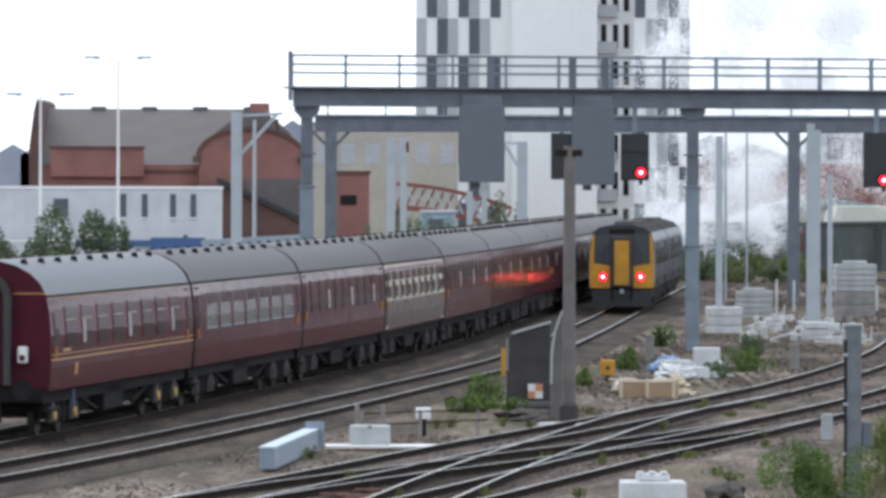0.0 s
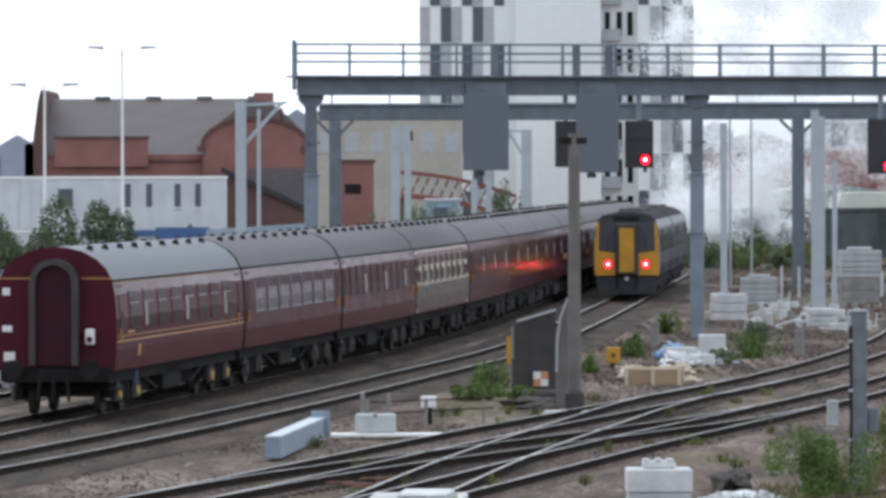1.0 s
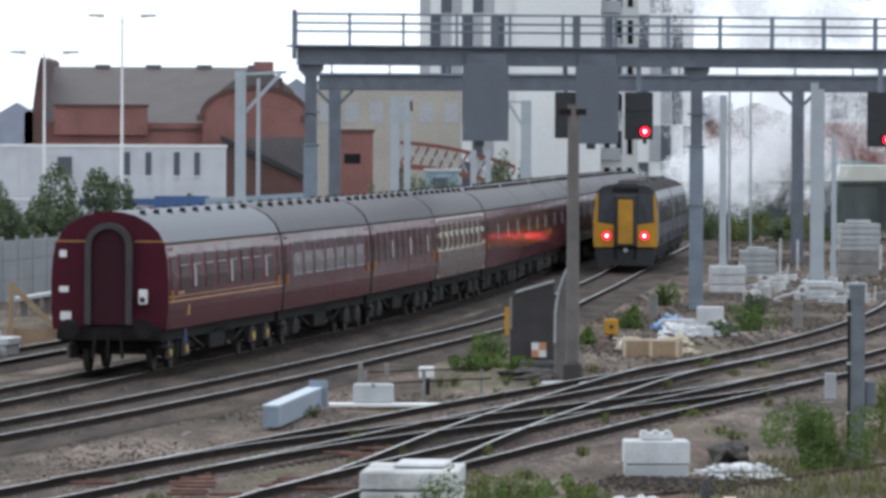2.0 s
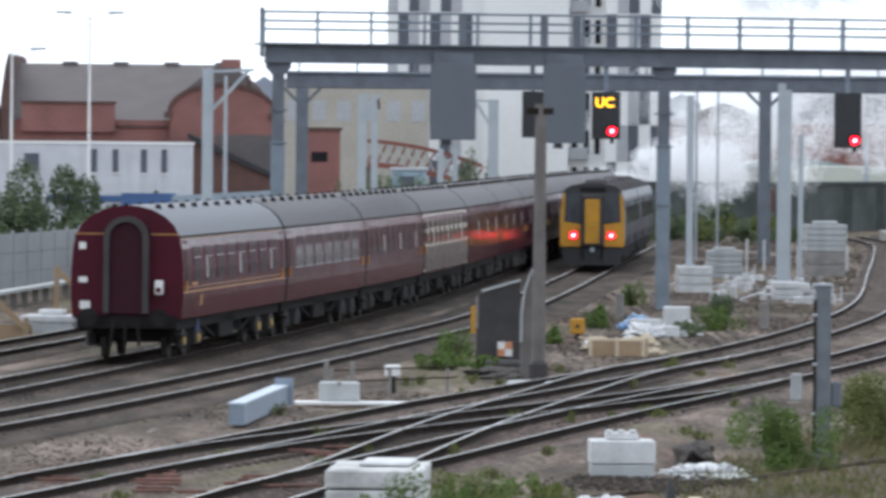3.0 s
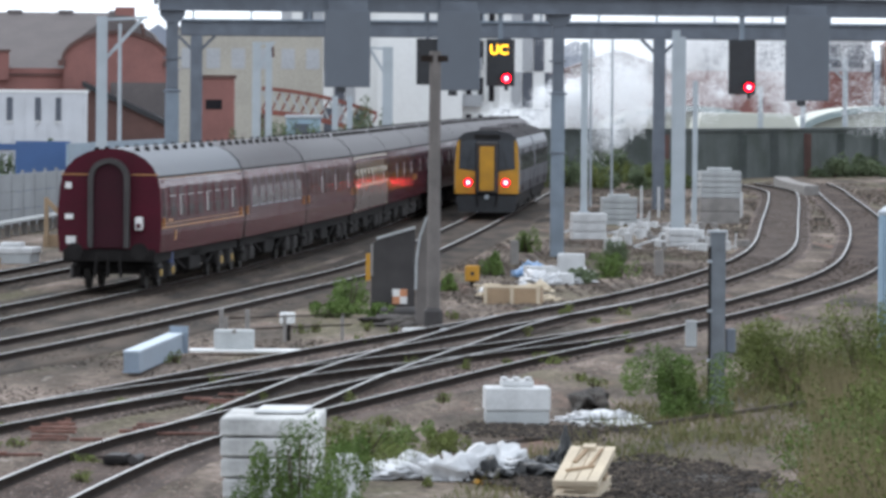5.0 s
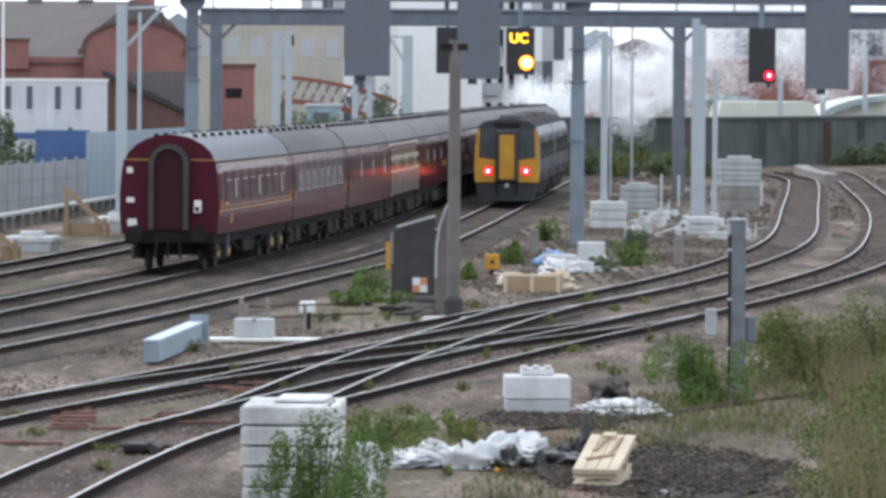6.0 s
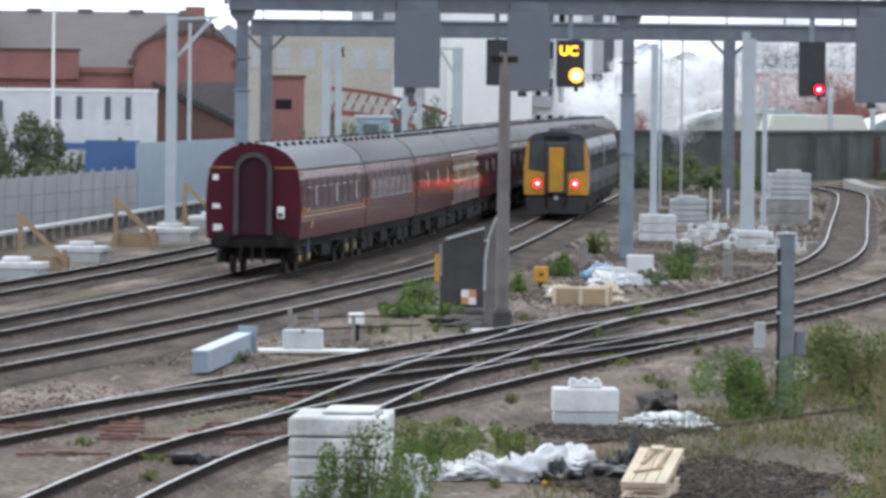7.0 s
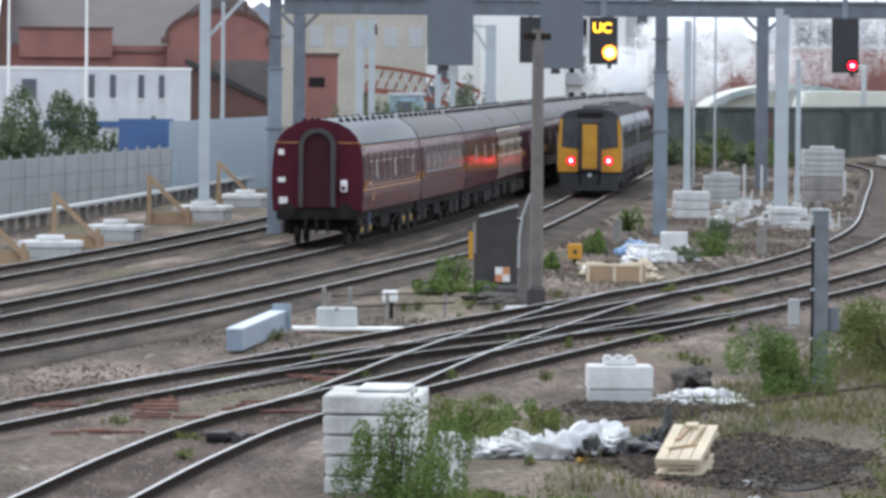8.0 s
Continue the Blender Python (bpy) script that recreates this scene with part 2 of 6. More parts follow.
M = {
    "ground": ground_material(),
    # dark oily brown, darkened further for the shadow under the coaches
    "ballast": mat("oily_shaded_ballast", (0.092, 0.07, 0.055), 0.95, tint=(0.03, 0.024, 0.02), scale=1.1, fine=9, bump=0.9, stretch=0.14, spec=0.1),
    "ballast_pink": mat("pinkish_ballast", (0.185, 0.14, 0.122), 0.95, tint=(0.07, 0.054, 0.047), scale=1.1, fine=9, bump=0.9, stretch=0.2, spec=0.1),
    "rail_top": mat("worn_rail", (0.62, 0.61, 0.6), 0.45, 0.9, dark=0.75, scale=1, fine=30, bump=0.05),
    # rust, with the shade of the rail sides put into its colour
    "rust": mat("rusty_shaded_rail", (0.036, 0.027, 0.023), 0.95, 0.0, dark=0.6, scale=1.5, fine=30, spec=0.05),
    "sleeper": mat("oiled_sleeper", (0.1, 0.08, 0.068), 0.9, dark=0.5, scale=2, spec=0.15),
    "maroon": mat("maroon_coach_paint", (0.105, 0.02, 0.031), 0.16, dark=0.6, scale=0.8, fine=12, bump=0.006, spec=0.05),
    # darker and redder than the side maroon; tail end and lamp lens
    "crimson": mat("crimson_end", (0.062, 0.003, 0.012), 0.6, dark=0.75, scale=1.2, fine=12, bump=0.02, spec=0.2),
    "maroon_dark": mat("dark_maroon_door_paint", (0.035, 0.004, 0.01), 0.6, dark=0.7, scale=1.5, bump=0.02, spec=0.2),
    "cream": mat("cream_coach_paint", (0.62, 0.57, 0.44), 0.35, dark=0.85, scale=0.8, fine=12, bump=0.02, coat=0.3),
    "dull": mat("dull_grey_brown_paint", (0.15, 0.12, 0.11), 0.3, dark=0.8, scale=0.8, fine=12, bump=0.006, spec=0.06),
    "roof": mat("sooty_grey_roof", (0.072, 0.062, 0.066), 0.6, dark=0.65, scale=0.9, fine=20, bump=0.1),
    "unit_roof": mat("sooty_black_roof", (0.045, 0.04, 0.042), 0.85, dark=0.6, scale=0.9, fine=20, bump=0.1, spec=0.1),
    "roof_clean": mat("pale_grey_roof", (0.1, 0.106, 0.125), 0.5, dark=0.62, scale=0.9, fine=20, bump=0.05),
    # sooty parts, and near-black standing in for shade under and between coaches
    "soot_shade": mat("soot_and_shade_dark", (0.025, 0.0225, 0.022), 0.9, dark=0.6, scale=2, spec=0.1),
    "gangway": mat("grimy_gangway", (0.05, 0.044, 0.043), 0.75, dark=0.6, scale=2),
    "gold": mat("gold_lining", (0.5, 0.24, 0.07), 0.45, bump=0),
    "axle": mat("yellow_axlebox", (0.6, 0.37, 0.06), 0.5, bump=0.05),
    "pipe": mat("blue_pipe", (0.05, 0.08, 0.2), 0.5),
    "white": mat("white_enamel", (0.72, 0.7, 0.68), 0.5, dark=0.85, bump=0.05),
    "yellow": mat("yellow_warning_paint", (0.55, 0.265, 0.013), 0.45, dark=0.7, scale=1.5, bump=0.02),
    "black": mat("black_paint", (0.024, 0.025, 0.029), 0.55, bump=0.02),
    "unit_side": mat("blue_grey_unit_paint", (0.045, 0.047, 0.062), 0.45, dark=0.7, bump=0.02, spec=0.12),
    "unit_light": mat("pale_unit_roof_edge", (0.26, 0.27, 0.29), 0.6, dark=0.8, bump=0.02),
    "steel": mat("blue_grey_painted_steel", (0.2, 0.24, 0.285), 0.55, dark=0.75, scale=1.5, bump=0.05),
    "steel_dark": mat("dark_grey_painted_steel", (0.135, 0.152, 0.182), 0.6, dark=0.72, scale=1.5, bump=0.05),
    "steel_worn": mat("weathered_grey_steel", (0.155, 0.17, 0.19), 0.6, dark=0.65, scale=2.5, bump=0.05),
    # one beam's steel twice: lighter for its lit top, darker for its sides
    "beam_top": mat("lit_pale_blue_beam_top", (0.46, 0.53, 0.6), 0.5, dark=0.85, scale=1.5, bump=0.03),
    "beam_side": mat("shaded_blue_grey_beam_side", (0.24, 0.29, 0.35), 0.55, dark=0.8, scale=1.5, bump=0.03),
    "panel": mat("slate_grey_panel", (0.118, 0.132, 0.155), 0.6, dark=0.9, scale=1, bump=0.03),
    "galv": mat("galvanised_steel", (0.4, 0.43, 0.46), 0.5, 0.1, dark=0.85, scale=1.5, bump=0.03),
    "post_pale": mat("pale_mast_paint", (0.42, 0.46, 0.49), 0.55, dark=0.85, scale=1, bump=0.03),
    "concrete": mat("pale_concrete", (0.42, 0.43, 0.43), 0.85, dark=0.78, scale=2.5, fine=30, vary=0.08),
    "concrete_white": mat("fresh_white_concrete", (0.6, 0.6, 0.6), 0.8, dark=0.78, scale=2.5, fine=30, vary=0.06),
    "concrete_weathered": mat("stained_concrete", (0.56, 0.555, 0.54), 0.85, dark=0.58, scale=1.8, fine=14, bump=0.5, vary=0.1),
    "concrete_old": mat("weathered_concrete", (0.27, 0.25, 0.235), 0.9, dark=0.65, scale=2.0, fine=30),
    # red brick lightened and greyed in its colour for distance haze
    "brick": mat("hazed_red_brick", (0.27, 0.122, 0.107), 0.9, dark=0.75, scale=0.5, fine=9),
    "brick_dark": mat("sooty_brick", (0.13, 0.07, 0.06), 0.9, dark=0.6, scale=0.5, fine=9),
    "slate": mat("slate_roof", (0.125, 0.106, 0.104), 0.75, dark=0.8, scale=0.6, fine=8),
    "render_white": mat("white_render", (0.79, 0.79, 0.78), 0.8, dark=0.93, scale=0.1, fine=3, bump=0.05),
    "cladding_mid": mat("grey_cladding", (0.4, 0.41, 0.43), 0.6, dark=0.9, scale=0.3, fine=4, bump=0.02),
    "cladding_dark": mat("charcoal_cladding", (0.085, 0.095, 0.12), 0.5, dark=0.85, scale=0.3, fine=4, bump=0.02),
    "cream_wall": mat("cream_wall", (0.43, 0.4, 0.345), 0.85, dark=0.85, scale=0.3, fine=4),
    "cabin": mat("white_cabin_paint", (0.6, 0.61, 0.64), 0.55, dark=0.85, scale=0.7, bump=0.03),
    "blue": mat("blue_paint", (0.05, 0.11, 0.26), 0.55, dark=0.85, scale=0.8, bump=0.05),
    "fence_blue": mat("pale_blue_fence_sheet", (0.27, 0.34, 0.4), 0.55, dark=0.85, scale=0.8, bump=0.05),
    "container": mat("pale_blue_container", (0.3, 0.41, 0.5), 0.5, dark=0.85, scale=0.8, bump=0.05),
    "wood_fresh": mat("fresh_sawn_timber", (0.6, 0.5, 0.37), 0.8, dark=0.82, scale=2, fine=25, vary=0.1),
    "fence_panel": mat("grey_fence_panel", (0.3, 0.31, 0.32), 0.85, dark=0.82, scale=0.6, fine=12),
    "wood": mat("raw_timber", (0.36, 0.25, 0.155), 0.8, dark=0.75, scale=2, fine=25),
    "plastic": mat("white_plastic_sheet", (0.64, 0.64, 0.65), 0.35, dark=0.85, scale=3, bump=0.15),
    "black_sheet": mat("black_plastic_sheet", (0.012, 0.012, 0.013), 0.35, bump=0.15),
    "blue_sheet": mat("blue_plastic_sheet", (0.25, 0.42, 0.68), 0.4, bump=0.15),
    "soil": mat("black_soil", (0.045, 0.036, 0.03), 0.95, dark=0.5, scale=3, fine=20, bump=0.9),
    "leaf": mat("fresh_leaf", (0.135, 0.19, 0.055), 0.75, tint=(0.07, 0.115, 0.028), scale=1.2, fine=20, bump=0.1, spec=0.15),
    "leaf_olive": mat("olive_leaf", (0.16, 0.18, 0.06), 0.75, tint=(0.09, 0.11, 0.032), scale=1.0, fine=20, bump=0.1, spec=0.12),
    "leaf_dark": mat("dark_leaf", (0.15, 0.185, 0.105), 0.8, tint=(0.085, 0.11, 0.062), scale=1.0, fine=20, bump=0.1, spec=0.15),
    "grass": mat("dry_grass", (0.2, 0.165, 0.09), 0.8, tint=(0.1, 0.115, 0.04), scale=0.8, fine=15, bump=0, spec=0.1),
    "stalk": mat("dry_stalk", (0.27, 0.215, 0.13), 0.85, tint=(0.13, 0.12, 0.06), scale=0.9, fine=15, bump=0, spec=0.1),
    "twig": mat("brown_twig", (0.09, 0.065, 0.045), 0.9),
    "glass": mat("dark_window_glass", (0.022, 0.02, 0.023), 0.15, dark=0.8, bump=0, spec=0.06),
    # cab glass lightened in colour to stand for its reflection
    "cab_glass": mat("reflection_grey_cab_glass", (0.045, 0.05, 0.058), 0.15, dark=0.8, bump=0, spec=0.5),
    "blind": mat("pale_window_blind", (0.1, 0.095, 0.097), 0.25, dark=0.7, bump=0),
    "wall_dark": mat("dark_retaining_wall", (0.085, 0.095, 0.093), 0.9, tint=(0.042, 0.052, 0.045), scale=0.5, fine=5),
    "canopy": mat("pale_canopy_roof", (0.56, 0.57, 0.5), 0.6, dark=0.88, scale=0.3, bump=0.02),
    "canopy_edge": mat("grey_green_canopy_edge", (0.27, 0.33, 0.33), 0.6, dark=0.85, scale=0.5, bump=0.02),
    "girder": mat("red_oxide_girder", (0.24, 0.075, 0.055), 0.7, dark=0.75, scale=1),
    "worn_steel": mat("worn_wheel_steel", (0.055, 0.05, 0.047), 0.7, 0.0, dark=0.5, scale=4, spec=0.2),
    "curtain": mat("pale_curtain_and_reflection", (0.34, 0.31, 0.3), 0.7, dark=0.75, scale=3, bump=0),
    "wood_red": mat("orange_red_timber", (0.21, 0.1, 0.075), 0.9, dark=0.5, scale=3, fine=25, vary=0.2),
    "pole_old": mat("dark_weathered_pole", (0.17, 0.15, 0.14), 0.9, dark=0.7, scale=2.0, fine=30),
    "orange_plate": mat("faded_orange_enamel", (0.55, 0.24, 0.12), 0.6, dark=0.8, scale=4, bump=0.02),
    # distance haze put into the colour of the far roofs
    "hill": mat("haze_tinted_distance", (0.32, 0.35, 0.42), 1.0, dark=0.85, scale=0.02, fine=0.2, bump=0),
    "red_lamp": glow("red_lamp", (1.0, 0.0, 0.012), 9.0),
    "red_core": glow("red_lamp_core", (1.0, 0.4, 0.42), 4.0),
    "amber_lamp": glow("amber_lamp", (1.0, 0.3, 0.02), 3.5),
    "amber_core": glow("amber_core", (1.0, 0.65, 0.25), 5.0),
    "amber_text": glow("amber_indicator", (1.0, 0.5, 0.02), 2.0),
    "steam": steam_material("white_steam"),
}


# ---- mesh helpers ----
def link_mesh(name, bm, material, parent=None, label="", smooth=False):
    me = bpy.data.meshes.new(name)
    bm.to_mesh(me)
    bm.free()
    for m in (material if isinstance(material, (list, tuple)) else [material]):
        me.materials.append(m)
    if smooth:
        for p in me.polygons:
            p.use_smooth = True
    ob = new(name, me)
    if parent:
        ob.parent = parent
    if label:
        tagged(ob, label)
    return ob


def part(name, bm, material, parent, label="", smooth=False):
    return link_mesh(name, bm, material, parent, label, smooth)


def thing(name, m, label, category, group="", kind=""):
    ob = new(name)
    ob.matrix_basis = m
    return tagged(ob, label, category, group, kind)


def box(x0, x1, y0, y1, z0, z1, bm=None, bevel=0.0):
    own = bmesh.new()
    v = [own.verts.new((x, y, z)) for z in (z0, z1) for y in (y0, y1) for x in (x0, x1)]
    for f in ((0, 2, 3, 1), (4, 5, 7, 6), (0, 1, 5, 4), (2, 6, 7, 3), (0, 4, 6, 2), (1, 3, 7, 5)):
        own.faces.new([v[i] for i in f])
    if bevel:
        bmesh.ops.bevel(own, geom=own.edges[:], offset=bevel, segments=1, affect="EDGES")
    if bm is None:
        return own
    me = bpy.data.meshes.new("tmp")
    own.to_mesh(me)
    own.free()
    bm.from_mesh(me)
    bpy.data.meshes.remove(me)
    return bm


def tube(p0, p1, r0, r1=None, seg=10, bm=None):
    """A round bar from p0 to p1."""
    bm = bm or bmesh.new()
    r1 = r0 if r1 is None else r1
    p0, p1 = Vector(p0), Vector(p1)
    q = (p1 - p0).to_track_quat("Z", "Y")
    rings = [[bm.verts.new(p + q @ Vector((r * math.cos(2 * math.pi * i / seg), r * math.sin(2 * math.pi * i / seg), 0))) for i in range(seg)]
             for p, r in ((p0, r0), (p1, r1))]
    for i in range(seg):
        j = (i + 1) % seg
        bm.faces.new((rings[0][i], rings[0][j], rings[1][j], rings[1][i]))
    bm.faces.new(rings[0][::-1])
    bm.faces.new(rings[1])
    return bm


def beam(p0, p1, w, h, bm=None):
    """A square bar from p0 to p1, w wide and h deep."""
    bm = bm or bmesh.new()
    p0, p1 = Vector(p0), Vector(p1)
    d = (p1 - p0).normalized()
    side = d.cross(Vector((0, 0, 1)))
    side = Vector((1, 0, 0)) if side.length < 0.01 else side.normalized()
    up = side.cross(d)
    rings = [[bm.verts.new(p + side * a * w / 2 + up * b * h / 2) for a, b in ((-1, -1), (1, -1), (1, 1), (-1, 1))] for p in (p0, p1)]
    for i in range(4):
        j = (i + 1) % 4
        bm.faces.new((rings[0][i], rings[0][j], rings[1][j], rings[1][i]))
    bm.faces.new(rings[0][::-1])
    bm.faces.new(rings[1])
    return bm


def prism(outline, y0, y1, bm=None):
    """An outline in x and z, drawn out from y0 to y1."""
    bm = bm or bmesh.new()
    a = [bm.verts.new((x, y0, z)) for x, z in outline]
    b = [bm.verts.new((x, y1, z)) for x, z in outline]
    n = len(outline)
    for i in range(n):
        j = (i + 1) % n
        bm.faces.new((a[i], a[j], b[j], b[i]))
    bm.faces.new(a[::-1])
    bm.faces.new(b)
    bmesh.ops.recalc_face_normals(bm, faces=bm.faces[:])
    return bm


def lump(size, seed, rough=0.25, sub=3, flat=True):
    """An uneven heap or sack, resting on z = 0."""
    bm = bmesh.new()
    bmesh.ops.create_icosphere(bm, subdivisions=sub, radius=1)
    off = Vector((seed * 7.3, seed * 3.1, seed * 1.7))
    for v in bm.verts:
        k = 1 + rough * noise.noise(v.co * 1.7 + off) * 2 + rough * 0.7 * noise.noise(v.co * 4.5 + off)
        v.co = v.co * k
        if flat:
            v.co.z = max(v.co.z, -0.25) + 0.25
        v.co = Vector((v.co.x * size[0], v.co.y * size[1], v.co.z * size[2] * (0.8 if flat else 1)))
    return bm


def spline(points, step=2.0):
    """A smooth line in the plan through a few points, as (x, y) about every step metres."""
    pts = [Vector((p[0], p[1], 0)) for p in points]
    pts = [pts[0] * 2 - pts[1]] + pts + [pts[-1] * 2 - pts[-2]]
    out = []
    for i in range(1, len(pts) - 2):
        p0, p1, p2, p3 = pts[i - 1:i + 3]
        n = max(2, int((p2 - p1).length / step))
        for k in range(n):
            t = k / n
            out.append(0.5 * ((2 * p1) + (p2 - p0) * t + (2 * p0 - 5 * p1 + 4 * p2 - p3) * t * t + (3 * p1 - p0 - 3 * p2 + p3) * t ** 3))
    out.append(pts[-2])
    return out


def shifted(line, d):
    """The line moved d metres to its right."""
    out = []
    for i, p in enumerate(line):
        t = (line[min(i + 1, len(line) - 1)] - line[max(i - 1, 0)]).normalized()
        out.append(p + Vector((t.y, -t.x, 0)) * d)
    return out


def along(line, s):
    """The point and heading s metres along a line."""
    for a, b in zip(line, line[1:]):
        d = (b - a).length
        if s <= d:
            return a + (b - a) * (s / d), (b - a).normalized()
        s -= d
    d = (line[-1] - line[-2]).normalized()
    return line[-1] + d * s, d


def sweep(line, profile, bm=None):
    """A profile of (right, up) drawn along a line in the plan; the last side closes it."""
    bm = bm or bmesh.new()
    rings = []
    for i, p in enumerate(line):
        t = (line[min(i + 1, len(line) - 1)] - line[max(i - 1, 0)]).normalized()
        side = Vector((t.y, -t.x, 0))
        rings.append([bm.verts.new(p + side * a + Vector((0, 0, b))) for a, b in profile])
    n = len(profile)
    for r, q in zip(rings, rings[1:]):
        for i in range(n):
            j = (i + 1) % n
            bm.faces.new((r[i], q[i], q[j], r[j]))
    bm.faces.new(rings[0])
    bm.faces.new(rings[-1][::-1])
    bmesh.ops.recalc_face_normals(bm, faces=bm.faces[:])
    return bm


def cloud_mesh(name, verts, faces, material, parent=None):
    me = bpy.data.meshes.new(name)
    me.from_pydata(verts, [], faces)
    me.materials.append(material)
    ob = new(name, me)
    if parent:
        ob.parent = parent
    return ob


def leaf_cloud(rng, n, size, leaf, lumps=6, low=0.0):
    """Leaves scattered in clumps through an uneven crown, standing on z = 0."""
    c = rng.normal(0, 0.42, (lumps, 3))
    c[:, 2] = rng.uniform(low, 0.75, lumps)
    rad = rng.uniform(0.22, 0.42, lumps)
    k = rng.integers(0, lumps, n)
    d = rng.normal(0, 1, (n, 3))
    d /= np.linalg.norm(d, axis=1)[:, None]
    p = c[k] + d * (rad[k] * rng.uniform(0.35, 1.0, n) ** 0.6)[:, None]
    p[:, 2] = np.abs(p[:, 2])
    p = p * np.array(size)
    a = rng.normal(0, 1, (n, 3))
    a /= np.linalg.norm(a, axis=1)[:, None]
    b = np.cross(a, rng.normal(0, 1, (n, 3)))
    b /= np.linalg.norm(b, axis=1)[:, None]
    s = leaf * rng.uniform(0.6, 1.4, n)[:, None]
    v = np.stack([p - a * s, p + b * s * 0.5, p + a * s, p - b * s * 0.5], axis=1).reshape(-1, 3)
    f = np.arange(4 * n).reshape(-1, 4)
    return v.tolist(), f.tolist()


def bush(x, y, size, seed, leaf="leaf", n=1400, lw=0.07, label="green self-seeded bush with small leaves", name="bush", z=-0.2):
    rng = np.random.default_rng(seed)
    b = thing(name, pose(x, y, z), label, "bush")
    v, f = leaf_cloud(rng, int(n * 1.9), size, lw * 0.68, lumps=14)
    cloud_mesh("foliage", v, f, M[leaf], b)
    bm = bmesh.new()
    for i in range(7):
        a = rng.uniform(0, 6.28)
        tube((0.05 * math.cos(a), 0.05 * math.sin(a), 0), (size[0] * 0.5 * math.cos(a), size[1] * 0.5 * math.sin(a), size[2] * rng.uniform(0.5, 0.9)), 0.02, 0.006, 5, bm)
    part("stem", bm, M["twig"], b)
    return b

# ---- ground and tracks ----
GZ = -0.18


def make_ground():
    bm = bmesh.new()
    xs = [-2500, -600, -200, -80, -40] + [i * 1.0 for i in range(-26, 37)] + [60, 120, 300, 800, 2500]
    ys = [-200, 0, 40] + [60 + i * 1.5 for i in range(150)] + [300, 330, 380, 460, 700, 1500, 4000]
    grid = []
    for y in ys:
        row = []
        for x in xs:
            near = 55 < y < 290 and -27 < x < 37
            z = GZ + (0.035 * noise.noise(Vector((x * 0.35, y * 0.12, 0))) + 0.025 * noise.noise(Vector((x * 1.1, y * 0.5, 3))) if near else -0.02)
            row.append(bm.verts.new((x, y, z)))
        grid.append(row)
    for a, b in zip(grid, grid[1:]):
        for i in range(len(xs) - 1):
            bm.faces.new((a[i], a[i + 1], b[i + 1], b[i]))
    return tagged(link_mesh("ground", bm, M["ground"], smooth=True), "brown stony railway ground with sooty and green patches", "ground", kind="structure")


make_ground()

LINE_C = spline([(-12.2, 113.1), (-7.8, 138.1), (-4.15, 163.2), (-0.6, 191.4), (2.5, 218.6), (5.0, 252.4), (7.5, 290.4), (10.4, 337), (16, 424)])
LINE_B = spline([(-16.0, 105), (-12.6, 128), (-9.7, 150), (-7.27, 170), (-5.0, 190), (-2.9, 210), (-1.05, 230), (0.65, 250), (2.1, 270), (4.9, 312), (9, 370), (15, 440)])
LINE_A = shifted(LINE_B, -4.9)
LINE_D = spline([(-10, 91.4), (-5.6, 114.2), (-3, 127.8), (0.6, 146.6), (3.6, 161), (8.7, 186), (13.1, 214.3), (16.6, 245.8), (20.4, 297), (24.9, 360), (26.2, 385), (26.0, 412)])
LINE_E = spline([(-5.5, 70), (-4.8, 82), (-4.2, 89.2), (-3.3, 100.1), (-2.1, 110.7), (0.5, 125.1), (3.9, 143.1), (7.9, 162.6), (12.4, 186), (16.8, 214.3), (20.2, 248), (24, 297), (27.7, 360), (29.3, 388), (30.4, 414)])
LINE_X = spline([(-2.1, 110.7), (-1.0, 117.5), (0.5, 131.6), (1.5, 140.3), (2.9, 151), (5.4, 169), (8.7, 186)])
LINE_Y = spline([(-5.6, 114.2), (-4.2, 121), (-2.9, 126.7), (-1.3, 132.4), (1.2, 140.2), (3.1, 146), (6.2, 156), (8.3, 164.5)])
RAIL = [(-0.07, -0.16), (0.07, -0.16), (0.07, -0.145), (0.012, -0.12), (0.012, -0.045), (0.036, -0.035), (0.036, -0.008), (0.024, 0.0),
        (-0.024, 0.0), (-0.036, -0.008), (-0.036, -0.035), (-0.012, -0.045), (-0.012, -0.12), (-0.07, -0.145)]


def make_track(line, lift, label, bed=True, half=1.2, stone="ballast"):
    t = thing("railway_track", pose(0, 0, lift), label, "railway track", "railway tracks", "structure")
    for side in (-0.755, 0.755):
        bm = sweep(shifted(line, side), RAIL)
        for f in bm.faces:
            f.material_index = 1 if f.normal.z > 0.9 and f.calc_center_median().z > -0.003 else 0
        part("rail", bm, [M["rust"], M["rail_top"]], t)
    bm = bmesh.new()
    total = sum((b - a).length for a, b in zip(line, line[1:]))
    for i in range(int(total / 0.7)):
        p, d = along(line, 0.35 + i * 0.7)
        side = Vector((d.y, -d.x, 0)) * 1.16
        w = d * 0.125
        top = [bm.verts.new(p + side * a + w * b + Vector((0, 0, -0.136 - lift))) for a, b in ((-1, -1), (1, -1), (1, 1), (-1, 1))]
        low = [bm.verts.new(v.co - Vector((0, 0, 0.1))) for v in top]
        bm.faces.new(top)
        for k in range(4):
            bm.faces.new((top[k], low[k], low[(k + 1) % 4], top[(k + 1) % 4]))
    tagged(part("sleepers", bm, M["sleeper"], t), kind="stuff")
    if bed:
        bm = sweep(line, [(-half - 0.8, -0.5), (half + 0.8, -0.5), (half, -0.14), (-half, -0.14)])
        part("ballast_bed", bm, M[stone], t)
    return t


make_track(LINE_A, 0.0, "old running line with worn rails beside the fence", half=1.6)
